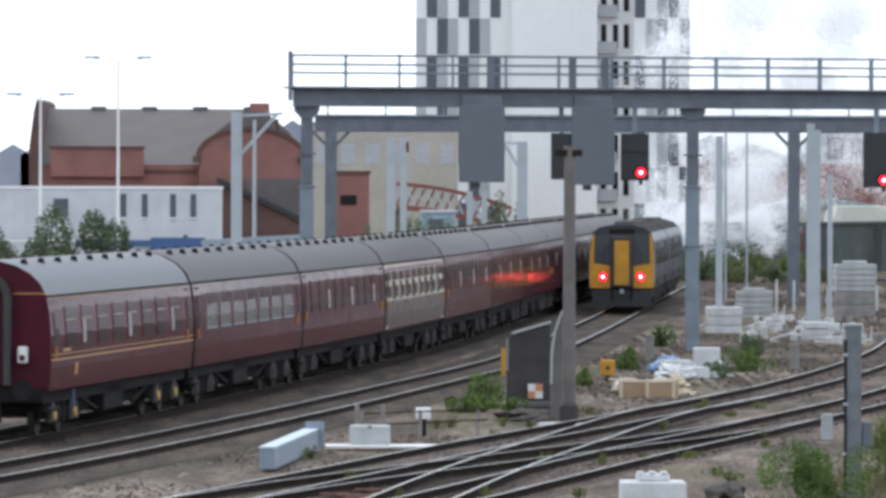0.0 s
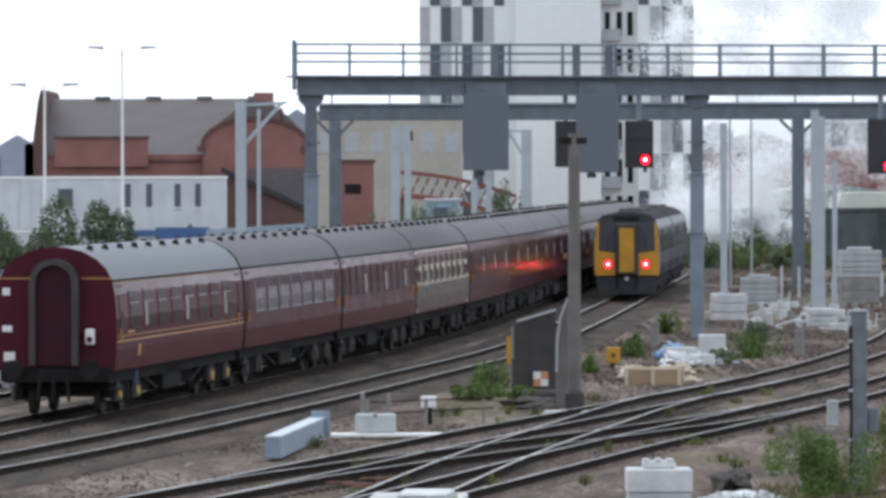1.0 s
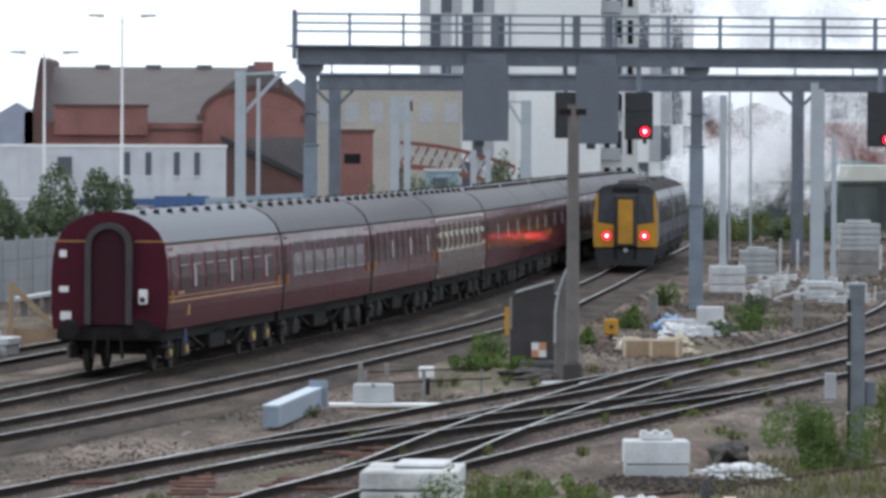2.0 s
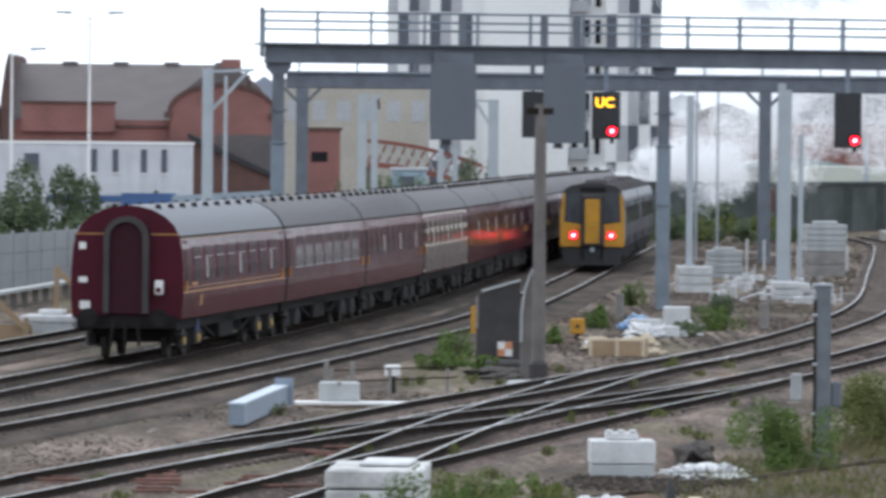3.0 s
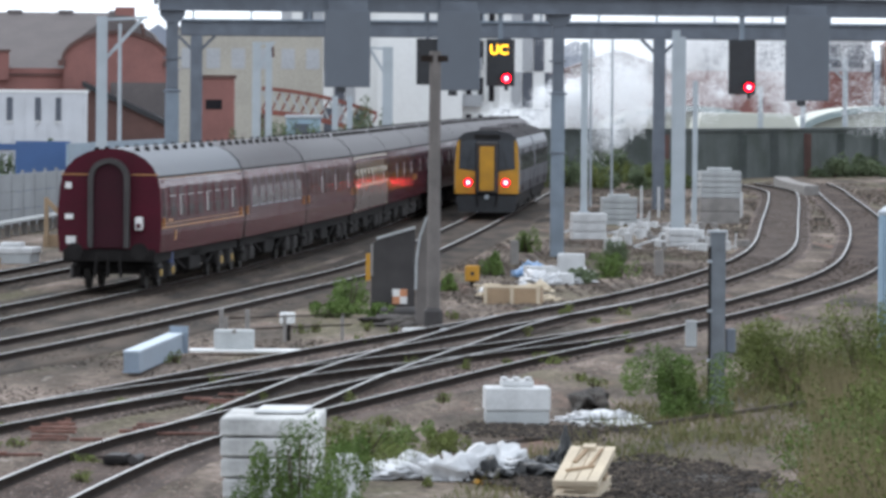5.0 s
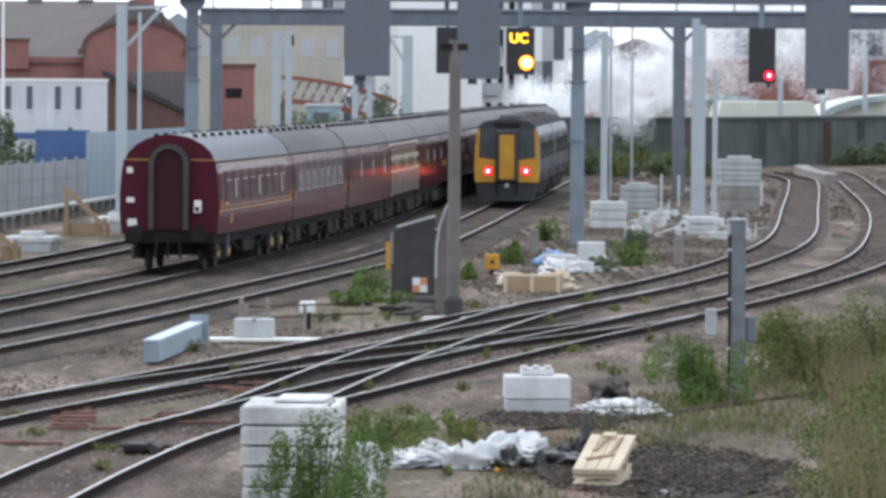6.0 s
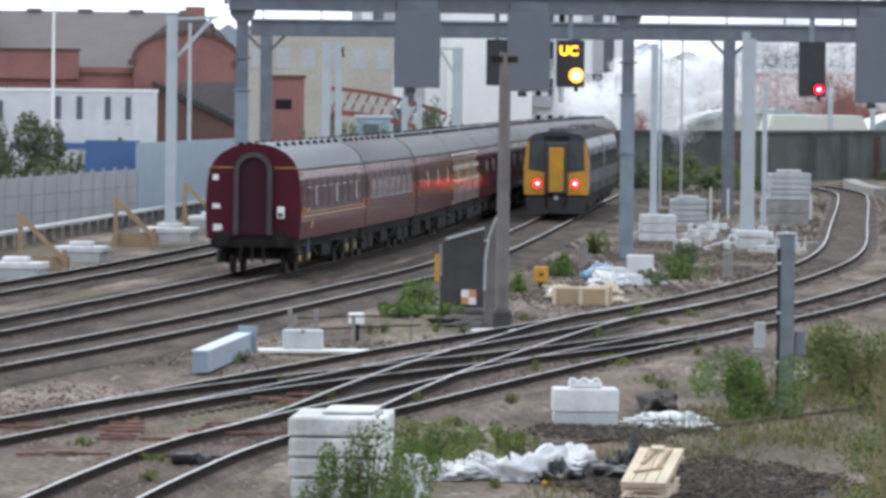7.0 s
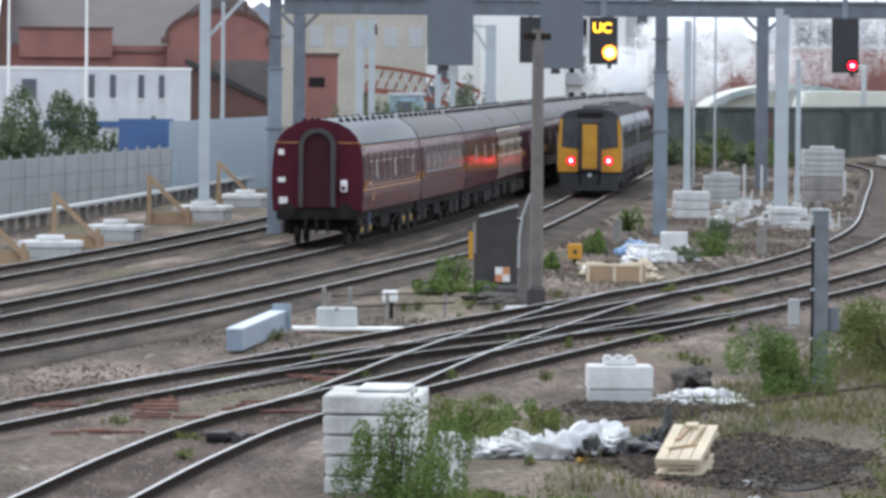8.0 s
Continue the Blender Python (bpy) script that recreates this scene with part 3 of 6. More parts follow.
make_track(LINE_B, 0.004, "running line carrying the maroon coaches", half=1.95)
make_track(LINE_C, 0.008, "running line on which the yellow-ended unit stands", half=1.95)
make_track(LINE_D, 0.0, "curving line with shiny rails and pinkish ballast", stone="ballast_pink")
make_track(LINE_E, 0.004, "curving foreground line with shiny rails", stone="ballast_pink")
make_track(LINE_X, 0.008, "crossover between the curving lines", bed=False)
make_track(LINE_Y, 0.012, "crossover through the curving lines", bed=False)


# ---- coaches ----
COACH_L = 19.7
SIDE = [(1.36, 1.02), (1.405, 1.5), (1.405, 2.2), (1.36, 2.75), (1.30, 3.05)]
ROOF = [(1.30, 3.05), (1.17, 3.32), (0.95, 3.54), (0.62, 3.72), (0.3, 3.8), (0.0, 3.83)]


def side_x(z):
    for (x0, z0), (x1, z1) in zip(SIDE, SIDE[1:]):
        if z <= z1:
            return x0 + (x1 - x0) * (z - z0) / (z1 - z0)
    return SIDE[-1][0]


def side_panel(y0, y1, z0, z1, s, out=0.006, thick=0.03):
    """A pane or stripe that follows the side's curve, s = 1 for the right side."""
    bm = bmesh.new()
    zs = [z0, (z0 + z1) / 2, z1]
    prof = [(s * (side_x(z) + out), z) for z in zs] + [(s * (side_x(z) - thick), z) for z in reversed(zs)]
    return prism(prof, y0, y1, bm)


def bogie(parent, y, shiny, wheels):
    b = part("bogie", box(-1.05, 1.05, y - 1.75, y + 1.75, 0.5, 0.72, bevel=0.04), M["soot_shade"], parent)
    bm = bmesh.new()
    for s in (-1, 1):
        box(s * 1.0 - 0.09, s * 1.0 + 0.09, y - 1.9, y + 1.9, 0.38, 0.62, bm)
        for k in (-0.35, 0.35):
            tube((s * 1.05, y + k, 0.25), (s * 1.05, y + k, 0.75), 0.11, 0.11, 8, bm)
    part("side_frame", bm, M["soot_shade"], b)
    for dy in (-1.3, 1.3):
        w = bmesh.new()
        tube((-0.78, 0, 0), (0.78, 0, 0), 0.07, 0.07, 8, w)
        for s in (-1, 1):
            tube((s * 0.69, 0, 0), (s * 0.83, 0, 0), 0.46, 0.46, 20, w)
            tube((s * 0.83, 0, 0), (s * 0.86, 0, 0), 0.33, 0.1, 14, w)
        ws = part("wheelset", w, M["worn_steel"], b)
        ws.location = (0, y + dy, 0.46)
        wheels.append((ws, y + dy))
        for s in (-1, 1):
            part("axlebox", tube((s * 1.1, y + dy, 0.46), (s * 1.24, y + dy, 0.46), 0.15, 0.11, 12), M["axle"] if shiny else M["worn_steel"], b)
            hanger = bmesh.new()   # coil springs either side of the axlebox and the horn guide above it
            for k in (-0.3, 0.3):
                tube((s * 1.14, y + dy + k, 0.3), (s * 1.14, y + dy + k, 0.66), 0.09, 0.09, 8, hanger)
            box(s * 1.13 - 0.06, s * 1.13 + 0.06, y + dy - 0.14, y + dy + 0.14, 0.6, 0.78, hanger)
            part("axle_spring", hanger, M["gangway"], b)
    return b


def make_coach(label, kind, windows, lined, last):
    """kind: 'maroon' or 'cream'; the origin lies at the tail end on the rails, +y towards the front."""
    c = thing("coach", pose(0, 0, 0), label, "railway coach", "coaches of the train")
    L = COACH_L
    shell = [(x, z) for x, z in SIDE] + [(-x, z) for x, z in reversed(SIDE)]
    part("body", prism(shell, 0.0, L), M["maroon"], c)
    roof = [(x, z) for x, z in ROOF] + [(-x, z) for x, z in reversed(ROOF[:-1])]
    bm = prism(roof, -0.02, L + 0.02)
    bmesh.ops.delete(bm, geom=[f for f in bm.faces if abs(f.normal.y) > 0.9 or f.normal.z < -0.9], context="FACES_ONLY")
    part("roof", bm, M["roof"] if not last else M["roof_clean"], c, "sooty grey curved roof", smooth=True)
    # vents along the roof and a gutter on each side
    for i in range(9):
        for s in (-1, 1):
            y = 1.4 + i * 2.1
            part("roof_vent", tube((s * 0.55, y, 3.7), (s * 0.55, y, 3.84), 0.1, 0.06, 7), M["soot_shade"], c)
    for s in (-1, 1):
        part("gutter", box(s * 1.315 - 0.02, s * 1.315 + 0.02, 0, L, 3.03, 3.075), M["soot_shade"], c)
    # end walls
    for y0, y1 in ((-0.05, 0.0), (L, L + 0.05)):
        full = SIDE + ROOF[1:] + [(-x, z) for x, z in reversed(ROOF[1:-1])] + [(-x, z) for x, z in reversed(SIDE)]
        # inner ends coloured near black as the shade in the coach gaps
        part("end_wall", prism(full, y0, y1), M["crimson"] if last and y0 < 0 else M["soot_shade"], c, "crimson end panel" if last and y0 < 0 else "end panel darkened for shade between coaches")
    for y0, y1 in ((-0.33, -0.05), (L + 0.05, L + 0.2)):
        bm = bmesh.new()
        arch = [(0.56 * math.cos(a), 3.0 + 0.56 * math.sin(a)) for a in np.linspace(0, math.pi, 11)]
        outer = [(0.56, 1.15)] + arch + [(-0.56, 1.15)]
        inner = [(0.42, 1.15)] + [(x * 0.75, 3.0 + (z - 3.0) * 0.75) for x, z in arch] + [(-0.42, 1.15)]
        for k in range(len(outer) - 1):
            prism([outer[k], outer[k + 1], inner[k + 1], inner[k]], y0, y1, bm)
        g = part("gangway", bm, M["gangway"], c, "grimy grey gangway frame")
        part("gangway_door", prism(inner, y0 + 0.12, y1 - 0.02 if y0 < 0 else y1 - 0.05), M["maroon_dark"] if last else M["gangway"], g, "dark maroon gangway door")
    if last:
        # lining, lamp, notices on the tail
        for s in (-1, 1):
            part("lining", box(s * 0.95 - 0.36, s * 0.95 + 0.36, -0.06, -0.05, 3.1, 3.13), M["gold"], c, "orange lining on the end")
        for x, z, w, h in ((-1.12, 2.82, 0.17, 0.17), (-1.1, 1.98, 0.22, 0.14), (-1.05, 1.35, 0.26, 0.2)):
            part("notice", box(x - w / 2, x + w / 2, -0.062, -0.05, z - h / 2, z + h / 2), M["white"], c, "small white notice plate")
        lamp = part("tail_lamp", box(0.72, 0.92, -0.3, -0.06, 1.62, 1.98, bevel=0.03), M["white"], c, "white tail lamp box")
        part("lens", tube((0.82, -0.3, 1.74), (0.82, -0.34, 1.74), 0.07, 0.06, 12), M["crimson"], lamp, "red tail lens")
        for s in (-0.3, 0.0, 0.3):
            part("hose", tube((s, -0.3, 0.95), (s * 1.2, -0.35, 0.35), 0.04, 0.04, 7), M["soot_shade"], c)
    for s in (-0.88, 0.88):
        bf = part("buffer", tube((s, -0.1, 1.06), (s, -0.55, 1.06), 0.1, 0.09, 10), M["soot_shade"], c)
        part("buffer_head", tube((s, -0.55, 1.06), (s, -0.6, 1.06), 0.23, 0.23, 14), M["soot_shade"], bf)
        bf = part("buffer", tube((s, L + 0.05, 1.06), (s, L + 0.15, 1.06), 0.1, 0.1, 8), M["soot_shade"], c)
    part("buffer_beam", box(-1.25, 1.25, -0.12, 0.1, 0.78, 1.1), M["soot_shade"], c)
    part("underframe", box(-1.2, 1.2, 0.1, L - 0.1, 0.74, 1.06), M["soot_shade"], c)
    # plain dark box added to fill the shade below the underframe
    part("underframe_shade_box", box(-0.85, 0.85, 4.9, L - 4.9, 0.4, 0.76), M["soot_shade"], c)
    part("truss_rod", beam((1.12, 5.0, 0.78), (1.12, 7.4, 0.42), 0.07, 0.07), M["soot_shade"], c)
    part("truss_rod", beam((1.12, L - 5.0, 0.78), (1.12, L - 7.4, 0.42), 0.07, 0.07), M["soot_shade"], c)
    part("battery_box", box(0.6, 1.2, 8.0, 10.6, 0.35, 0.9, bevel=0.03), M["soot_shade"], c)
    part("battery_box", box(-1.2, -0.6, 7.4, 10.0, 0.35, 0.9, bevel=0.03), M["soot_shade"], c)
    part("vacuum_cylinder", tube((0.5, 6.2, 0.6), (0.5, 7.2, 0.6), 0.28, 0.28, 12), M["soot_shade"], c)
    part("step", box(1.1, 1.32, 0.4, 1.3, 0.55, 0.6), M["soot_shade"], c)
    if last:
        part("brake_pipe", tube((1.15, 3.9, 0.55), (1.15, 3.9, 0.95), 0.1, 0.1, 8), M["pipe"], c, "blue painted pipe")
    wheels = []
    bogie(c, 2.8, last, wheels)
    bogie(c, L - 2.8, last, wheels)
    # windows, doors and stripes on both sides
    pitch = (L - 3.2) / windows
    for s in (1, -1):
        if kind == "cream":
            part("upper_panel", side_panel(0.3, L - 0.3, 1.9, 2.98, s, 0.004), M["cream"], c, "cream upper panel")
            part("lower_panel", side_panel(0.3, L - 0.3, 1.08, 1.88, s, 0.004), M["dull"], c, "dull grey-brown lower panel")
        if lined:
            for z, h in ((1.66, 0.04), (1.78, 0.02), (3.0, 0.03)):
                part("lining", side_panel(0.05, L - 0.05, z, z + h, s, 0.008), M["gold"], c, "gold lining")
            part("crest", side_panel(3.0, 3.35, 1.3, 1.56, s, 0.01), M["gold"], c, "small gold crest")
            part("number_bar", side_panel(1.5, 2.4, 1.84, 1.9, s, 0.01), M["gold"], c, "row of small gold figures as a bar")
        for i in range(windows):
            y = 1.6 + i * pitch + pitch * 0.14
            w = pitch * (0.55 if kind == "cream" else 0.74 if windows == 7 else 0.6)
            glass = M["blind"] if windows == 7 else M["glass"]
            part("window", side_panel(y, y + w, 1.95, 2.5, s, 0.012), glass, c)
            if windows != 7 and (i * 5 + windows) % 3 == 1:   # pale strips for drawn curtains and painted pane reflections
                part("curtain", side_panel(y + 0.02, y + w * (0.22 + 0.12 * (i % 3)), 1.98, 2.5, s, 0.016), M["curtain"], c, "pale strip on the pane for curtain and reflection")
            if lined:
                part("window_bar", side_panel(y - 0.02, y + w + 0.02, 2.505, 2.535, s, 0.02), M["curtain"], c, "pale bar between the pane and its top light")
            part("top_light", side_panel(y, y + w, 2.54, 2.78, s, 0.012), M["glass"], c)
            part("window_frame", side_panel(y - 0.05, y - 0.01, 1.93, 2.8, s, 0.02), M["cream"] if kind == "cream" else M["unit_light"] if windows == 7 else M["maroon"], c)
            if windows == 7:
                part("window_sill", side_panel(y - 0.05, y + w + 0.05, 1.9, 1.945, s, 0.02), M["unit_light"], c, "pale window sill")
        for y in (0.35, L - 1.05):
            d = part("door", side_panel(y, y + 0.7, 1.08, 2.95, s, 0.008), M["cream"] if kind == "cream" else M["maroon"], c)
            part("door_window", side_panel(y + 0.1, y + 0.6, 2.0, 2.7, s, 0.016), M["glass"], d)
            part("handle", side_panel(y + 0.05, y + 0.1, 1.7, 1.95, s, 0.05), M["gold"], d)
    return c, wheels


COACHES = []
PLAN = [("maroon and gold-lined railway coach at the tail of the train", "maroon", 8, True), ("maroon railway coach with wide pale windows", "maroon", 7, False),
        ("dusty maroon railway coach with narrow windows", "maroon", 9, False), ("maroon railway coach with cream upper panels", "cream", 8, False),
        ("dusty maroon railway coach with narrow windows", "maroon", 9, False)] + [("maroon railway coach far along the train", "maroon", 8, False)] * 6
for i, (label, kind, n, lined) in enumerate(PLAN):
    COACHES.append(make_coach(label, kind, n, lined, i == 0))


# ---- the standing diesel unit ----
def make_unit():
    p, d = along(LINE_C, 0)
    s = 0.0
    while p.y < 297.5:
        s += 0.5
        p, d = along(LINE_C, s)
    for k in range(2):
        q, h = along(LINE_C, s + k * 23.2 + 11)
        u = thing("diesel_railcar", Matrix.Translation(q - h * 11) @ pose(0, 0, 0.008, 0, 0, -math.degrees(math.atan2(h.x, h.y))),
                  "blue-grey diesel railcar with a yellow and black end" if k == 0 else "blue-grey diesel railcar coupled ahead of another", "railcar", "cars of the unit")
        L = 22.6
        shell = [(1.28, 0.95), (1.365, 1.4), (1.365, 2.3), (1.28, 2.95), (-1.28, 2.95), (-1.365, 2.3), (-1.365, 1.4), (-1.28, 0.95)]
        part("body", prism(shell, 0, L), M["unit_side"], u)
        part("roof", prism([(1.29, 2.95), (1.15, 3.3), (0.85, 3.55), (0.4, 3.68), (-0.4, 3.68), (-0.85, 3.55), (-1.15, 3.3), (-1.29, 2.95)], 0, L), M["unit_roof"], u, "sooty roof")
        for sd in (-1, 1):
            part("roof_edge", prism([(sd * 1.3, 2.9), (sd * 1.3, 3.02), (sd * 1.17, 3.32), (sd * 1.14, 3.32), (sd * 1.26, 2.9)], 0.3, L - 0.3), M["unit_light"], u, "pale band along the roof edge")
            for i in range(9):
                y = 2.2 + i * 2.25
                part("window", box(min(sd * 1.34, sd * 1.375), max(sd * 1.34, sd * 1.375), y, y + 1.6, 1.95, 2.65), M["glass"], u)
            for y in (5.3, 16.6):
                part("door", box(min(sd * 1.33, sd * 1.372), max(sd * 1.33, sd * 1.372), y, y + 0.55, 1.05, 2.85), M["gangway"], u)
        for y in (3.4, L - 3.4):
            part("bogie", box(-1.1, 1.1, y - 1.7, y + 1.7, 0.2, 0.8, bevel=0.08), M["soot_shade"], u)
        part("underframe", box(-1.2, 1.2, 1.0, L - 0.3, 0.55, 1.0), M["soot_shade"], u)
        part("engine_raft", box(-1.15, 1.15, 7.0, 14.5, 0.25, 0.7, bevel=0.06), M["soot_shade"], u)
        for y in (4.5, 9, 15):
            part("roof_vent", box(-0.5, 0.5, y, y + 1.2, 3.62, 3.8, bevel=0.05), M["roof"], u)
        if k == 0:
            e = part("cab_end", prism([(1.33, 0.95), (1.36, 1.4), (1.36, 2.3), (1.32, 3.0), (1.22, 3.36), (0.98, 3.56), (0.45, 3.66),
                                       (-0.45, 3.66), (-0.98, 3.56), (-1.22, 3.36), (-1.32, 3.0), (-1.36, 2.3), (-1.36, 1.4), (-1.33, 0.95)], -0.25, 0.0), M["black"], u, "black cab end")
            for sd in (-1, 1):
                part("cab_window", prism([(sd * 0.5, 2.0), (sd * 1.16, 2.05), (sd * 1.1, 3.22), (sd * 0.5, 3.28)], -0.275, -0.252), M["cab_glass"], e, "cab window with its reflection put into a grey colour")
                part("wiper", beam((sd * 0.85, -0.29, 2.05), (sd * 0.7, -0.29, 2.75), 0.03, 0.03), M["soot_shade"], e)
                part("yellow_panel", prism([(sd * 0.5, 0.98), (sd * 1.36, 0.98), (sd * 1.37, 1.95), (sd * 1.18, 2.03), (sd * 0.5, 1.93)], -0.285, -0.251), M["yellow"], e, "yellow lower panel")
                part("yellow_edge", prism([(sd * 1.2, 2.02), (sd * 1.36, 1.96), (sd * 1.355, 2.35), (sd * 1.28, 3.12), (sd * 1.16, 3.3)], -0.285, -0.251), M["yellow"], e, "yellow corner strip")
                part("lamp_housing", tube((sd * 0.8, -0.283, 1.46), (sd * 0.8, -0.3, 1.46), 0.21, 0.2, 16), M["black"], e, "black lamp surround")
                lamp = part("tail_light", tube((sd * 0.8, -0.3, 1.46), (sd * 0.8, -0.34, 1.46), 0.15, 0.14, 16), M["red_lamp"], e, "lit red tail light")
                part("core", tube((sd * 0.8, -0.34, 1.46), (sd * 0.8, -0.355, 1.46), 0.075, 0.075, 14), M["red_core"], lamp)
            part("gangway", box(-0.47, 0.47, -0.55, -0.25, 1.0, 3.2, bevel=0.06), M["gangway"], e)
            part("gangway_panel", box(-0.31, 0.31, -0.575, -0.55, 1.12, 3.0, bevel=0.02), M["yellow"], e, "yellow gangway door")
            part("headboard", box(-0.55, 0.55, -0.27, -0.25, 3.3, 3.5, bevel=0.02), M["soot_shade"], e, "dark destination panel")
            for sd in (-1, 1):
                part("jumper_cable", tube((sd * 0.45, -0.4, 1.0), (sd * 0.38, -0.5, 0.45), 0.045, 0.045, 7), M["soot_shade"], e)
                part("handrail", tube((sd * 1.38, -0.1, 1.2), (sd * 1.36, -0.1, 2.6), 0.02, 0.02, 6), M["galv"], e)
            part("plough", prism([(1.2, 0.2), (1.3, 0.9), (-1.3, 0.9), (-1.2, 0.2)], -0.35, -0.1), M["black"], e)
            part("coupler", tube((0, -0.35, 0.85), (0, -0.75, 0.85), 0.1, 0.09, 10), M["galv"], e, "bare metal coupler")


make_unit()


# ---- signal gantries ----
def gy(x):
    return 236.5 + 0.3 * (x - 8.7)


def make_signal(name_label, x, z0, z1, w, lamp_x, lamp_z, indicator, amber):
    """A lit colour-light head: added sliding discs and a plate imitate its lamps switching."""
    y = gy(x) - 0.55
    s = thing("colour_light_signal", pose(x, y, 0), name_label, "railway signal")
    part("backboard", box(-w / 2, w / 2, 0, 0.12, z0, z1, bevel=0.015), M["black"], s)
    part("housing", box(-w / 2 + 0.1, w / 2 - 0.1, 0.12, 0.4, z0 + 0.1, z1 - 0.1), M["black"], s)
    part("bracket", box(-0.08, 0.08, 0.15, 0.4, z1 - 0.1, 8.1), M["steel"], s)
    part("base_pipe", tube((lamp_x, 0.05, z0 - 0.14), (lamp_x, 0.05, z0), 0.07, 0.07, 8), M["black"], s)
    out = {}
    lit = out["red"] = part("red_aspect", tube((0, 0.02, 0), (0, -0.02, 0), 0.14, 0.13, 20), M["red_lamp"], s, "lit red roundel")
    lit.location = (lamp_x, -0.04, lamp_z)
    part("core", tube((0, -0.02, 0), (0, -0.03, 0), 0.065, 0.065, 16), M["red_core"], lit)
    hood = bmesh.new()
    for a in np.linspace(0.2, math.pi - 0.2, 9):
        a2 = a + (math.pi - 0.4) / 9
        prism([(lamp_x + 0.22 * math.cos(a), lamp_z + 0.22 * math.sin(a)), (lamp_x + 0.22 * math.cos(a2), lamp_z + 0.22 * math.sin(a2)),
               (lamp_x + 0.235 * math.cos(a2), lamp_z + 0.235 * math.sin(a2)), (lamp_x + 0.235 * math.cos(a), lamp_z + 0.235 * math.sin(a))], -0.22, 0.0, hood)
    part("hood", hood, M["black"], s)
    if amber:
        az_ = lamp_z + 0.13
        # disc made larger than the lens, its glare built into the shape
        lit = out["amber"] = part("amber_aspect", tube((0, 0.02, 0), (0, -0.02, 0), 0.24, 0.23, 20), M["amber_lamp"], s, "amber roundel widened to its glare")
        part("core", tube((0, -0.02, 0), (0, -0.03, 0), 0.15, 0.15, 16), M["amber_core"], lit)
        out["at"] = (lamp_x, lamp_z, az_)
    if indicator:
        body = bpy.data.curves.new("letters", "FONT")
        body.body, body.size, body.align_x, body.extrude, body.space_character = "UC", 0.45, "CENTER", 0.01, 1.0
        body.offset = 0.012
        tmp = new("letters", body)
        me = bpy.data.meshes.new_from_object(tmp.evaluated_get(bpy.context.evaluated_depsgraph_get()))
        bpy.data.objects.remove(tmp)
        me.materials.append(M["amber_text"])
        t = new("route_letters", me)
        t.parent = s
        t.matrix_basis = pose(-0.05, -0.015, z1 - 0.5, 90, 0, 0)
        tagged(t, "lit amber route letters UC")
        # made-up plate that hides the letters until they should light
        out["plate"] = part("added_cover_plate", box(-w / 2 + 0.03, w / 2 - 0.03, -0.012, 0.012, -0.27, 0.27), M["black"], s)
        out["plate_z"] = z1 - 0.34
    return s, out


def make_gantry():
    g = thing("signal_gantry", pose(0, 0, 0), "blue-grey steel signal gantry with a railed walkway", "signal gantry")
    x0, x1 = -4.7, 30.0
    for dy in (-0.35, 0.35):
        part("girder", beam((x0, gy(x0) + dy, 8.3), (x1, gy(x1) + dy, 8.3), 0.05, 0.5), M["steel_dark"], g)
        for z in (8.03, 8.57):
            part("flange", beam((x0, gy(x0) + dy, z), (x1, gy(x1) + dy, z), 0.3, 0.05), M["steel_dark"], g)
    part("walkway_deck", beam((x0 - 0.2, gy(x0) - 0.06, 8.63), (x1, gy(x1), 8.63), 1.3, 0.06), M["steel_dark"], g)
    for x in (x0 + 0.45, 8.7, x1 - 0.5):
        p = part("post", box(x - 0.23, x + 0.23, gy(x) - 0.23, gy(x) + 0.23, -0.3, 5.4, bevel=0.02), M["steel"], g, "blue-grey lower post")
        part("upper_post", box(x - 0.2, x + 0.2, gy(x) - 0.2, gy(x) + 0.2, 5.4, 8.0, bevel=0.02), M["steel_dark"], g)
        part("capital", prism([(x - 0.2, 7.6), (x + 0.2, 7.6), (x + 0.42, 7.85), (x + 0.42, 8.0), (x - 0.42, 8.0), (x - 0.42, 7.85)], gy(x) - 0.25, gy(x) + 0.25), M["steel_dark"], g)
        for z in (3.3, 5.3, 6.4):
            part("clamp", box(x - 0.3, x + 0.3, gy(x) - 0.26, gy(x) + 0.26, z, z + 0.06), M["steel_dark"], g)
    for dy in (-0.62, 0.62):
        for z in (9.12, 9.4, 9.7):
            part("handrail", tube((x0 - 0.1, gy(x0) + dy, z), (x1, gy(x1) + dy, z), 0.03, 0.03, 6), M["steel"], g)
        i = 0
        x = x0 - 0.05
        while x < x1:
            part("stanchion", box(x - 0.04, x + 0.04, gy(x) + dy - 0.03, gy(x) + dy + 0.03, 8.6, 9.74), M["steel"], g)
            x += 1.78
    for x in (1.85, 4.6, 5.7, 17.5, 21.0):
        part("cage_post", box(x - 0.13, x + 0.13, gy(x) - 0.7, gy(x) - 0.55, 8.6, 9.7), M["steel_dark"], g)
    part("end_frame", box(x0 - 0.16, x0 - 0.04, gy(x0) - 0.65, gy(x0) + 0.65, 8.2, 9.82), M["steel_dark"], g)
    # blank boards that face the other way
    for x, w, z0 in ((1.56, 1.53, 5.5), (5.3, 1.45, 5.42), (17.25, 1.5, 5.15), (20.95, 1.5, 5.1)):
        b = thing("signal_board", pose(x, gy(x) - 0.75, 0), "slate-grey blank back of a signal board on the gantry", "signal board", "boards on the gantry")
        part("board", box(-w / 2, w / 2, 0, 0.1, z0, 8.06, bevel=0.015), M["panel"], b)
        part("rim", box(-w / 2, w / 2, 0.102, 0.3, z0, z0 + 0.06), M["steel_dark"], b)
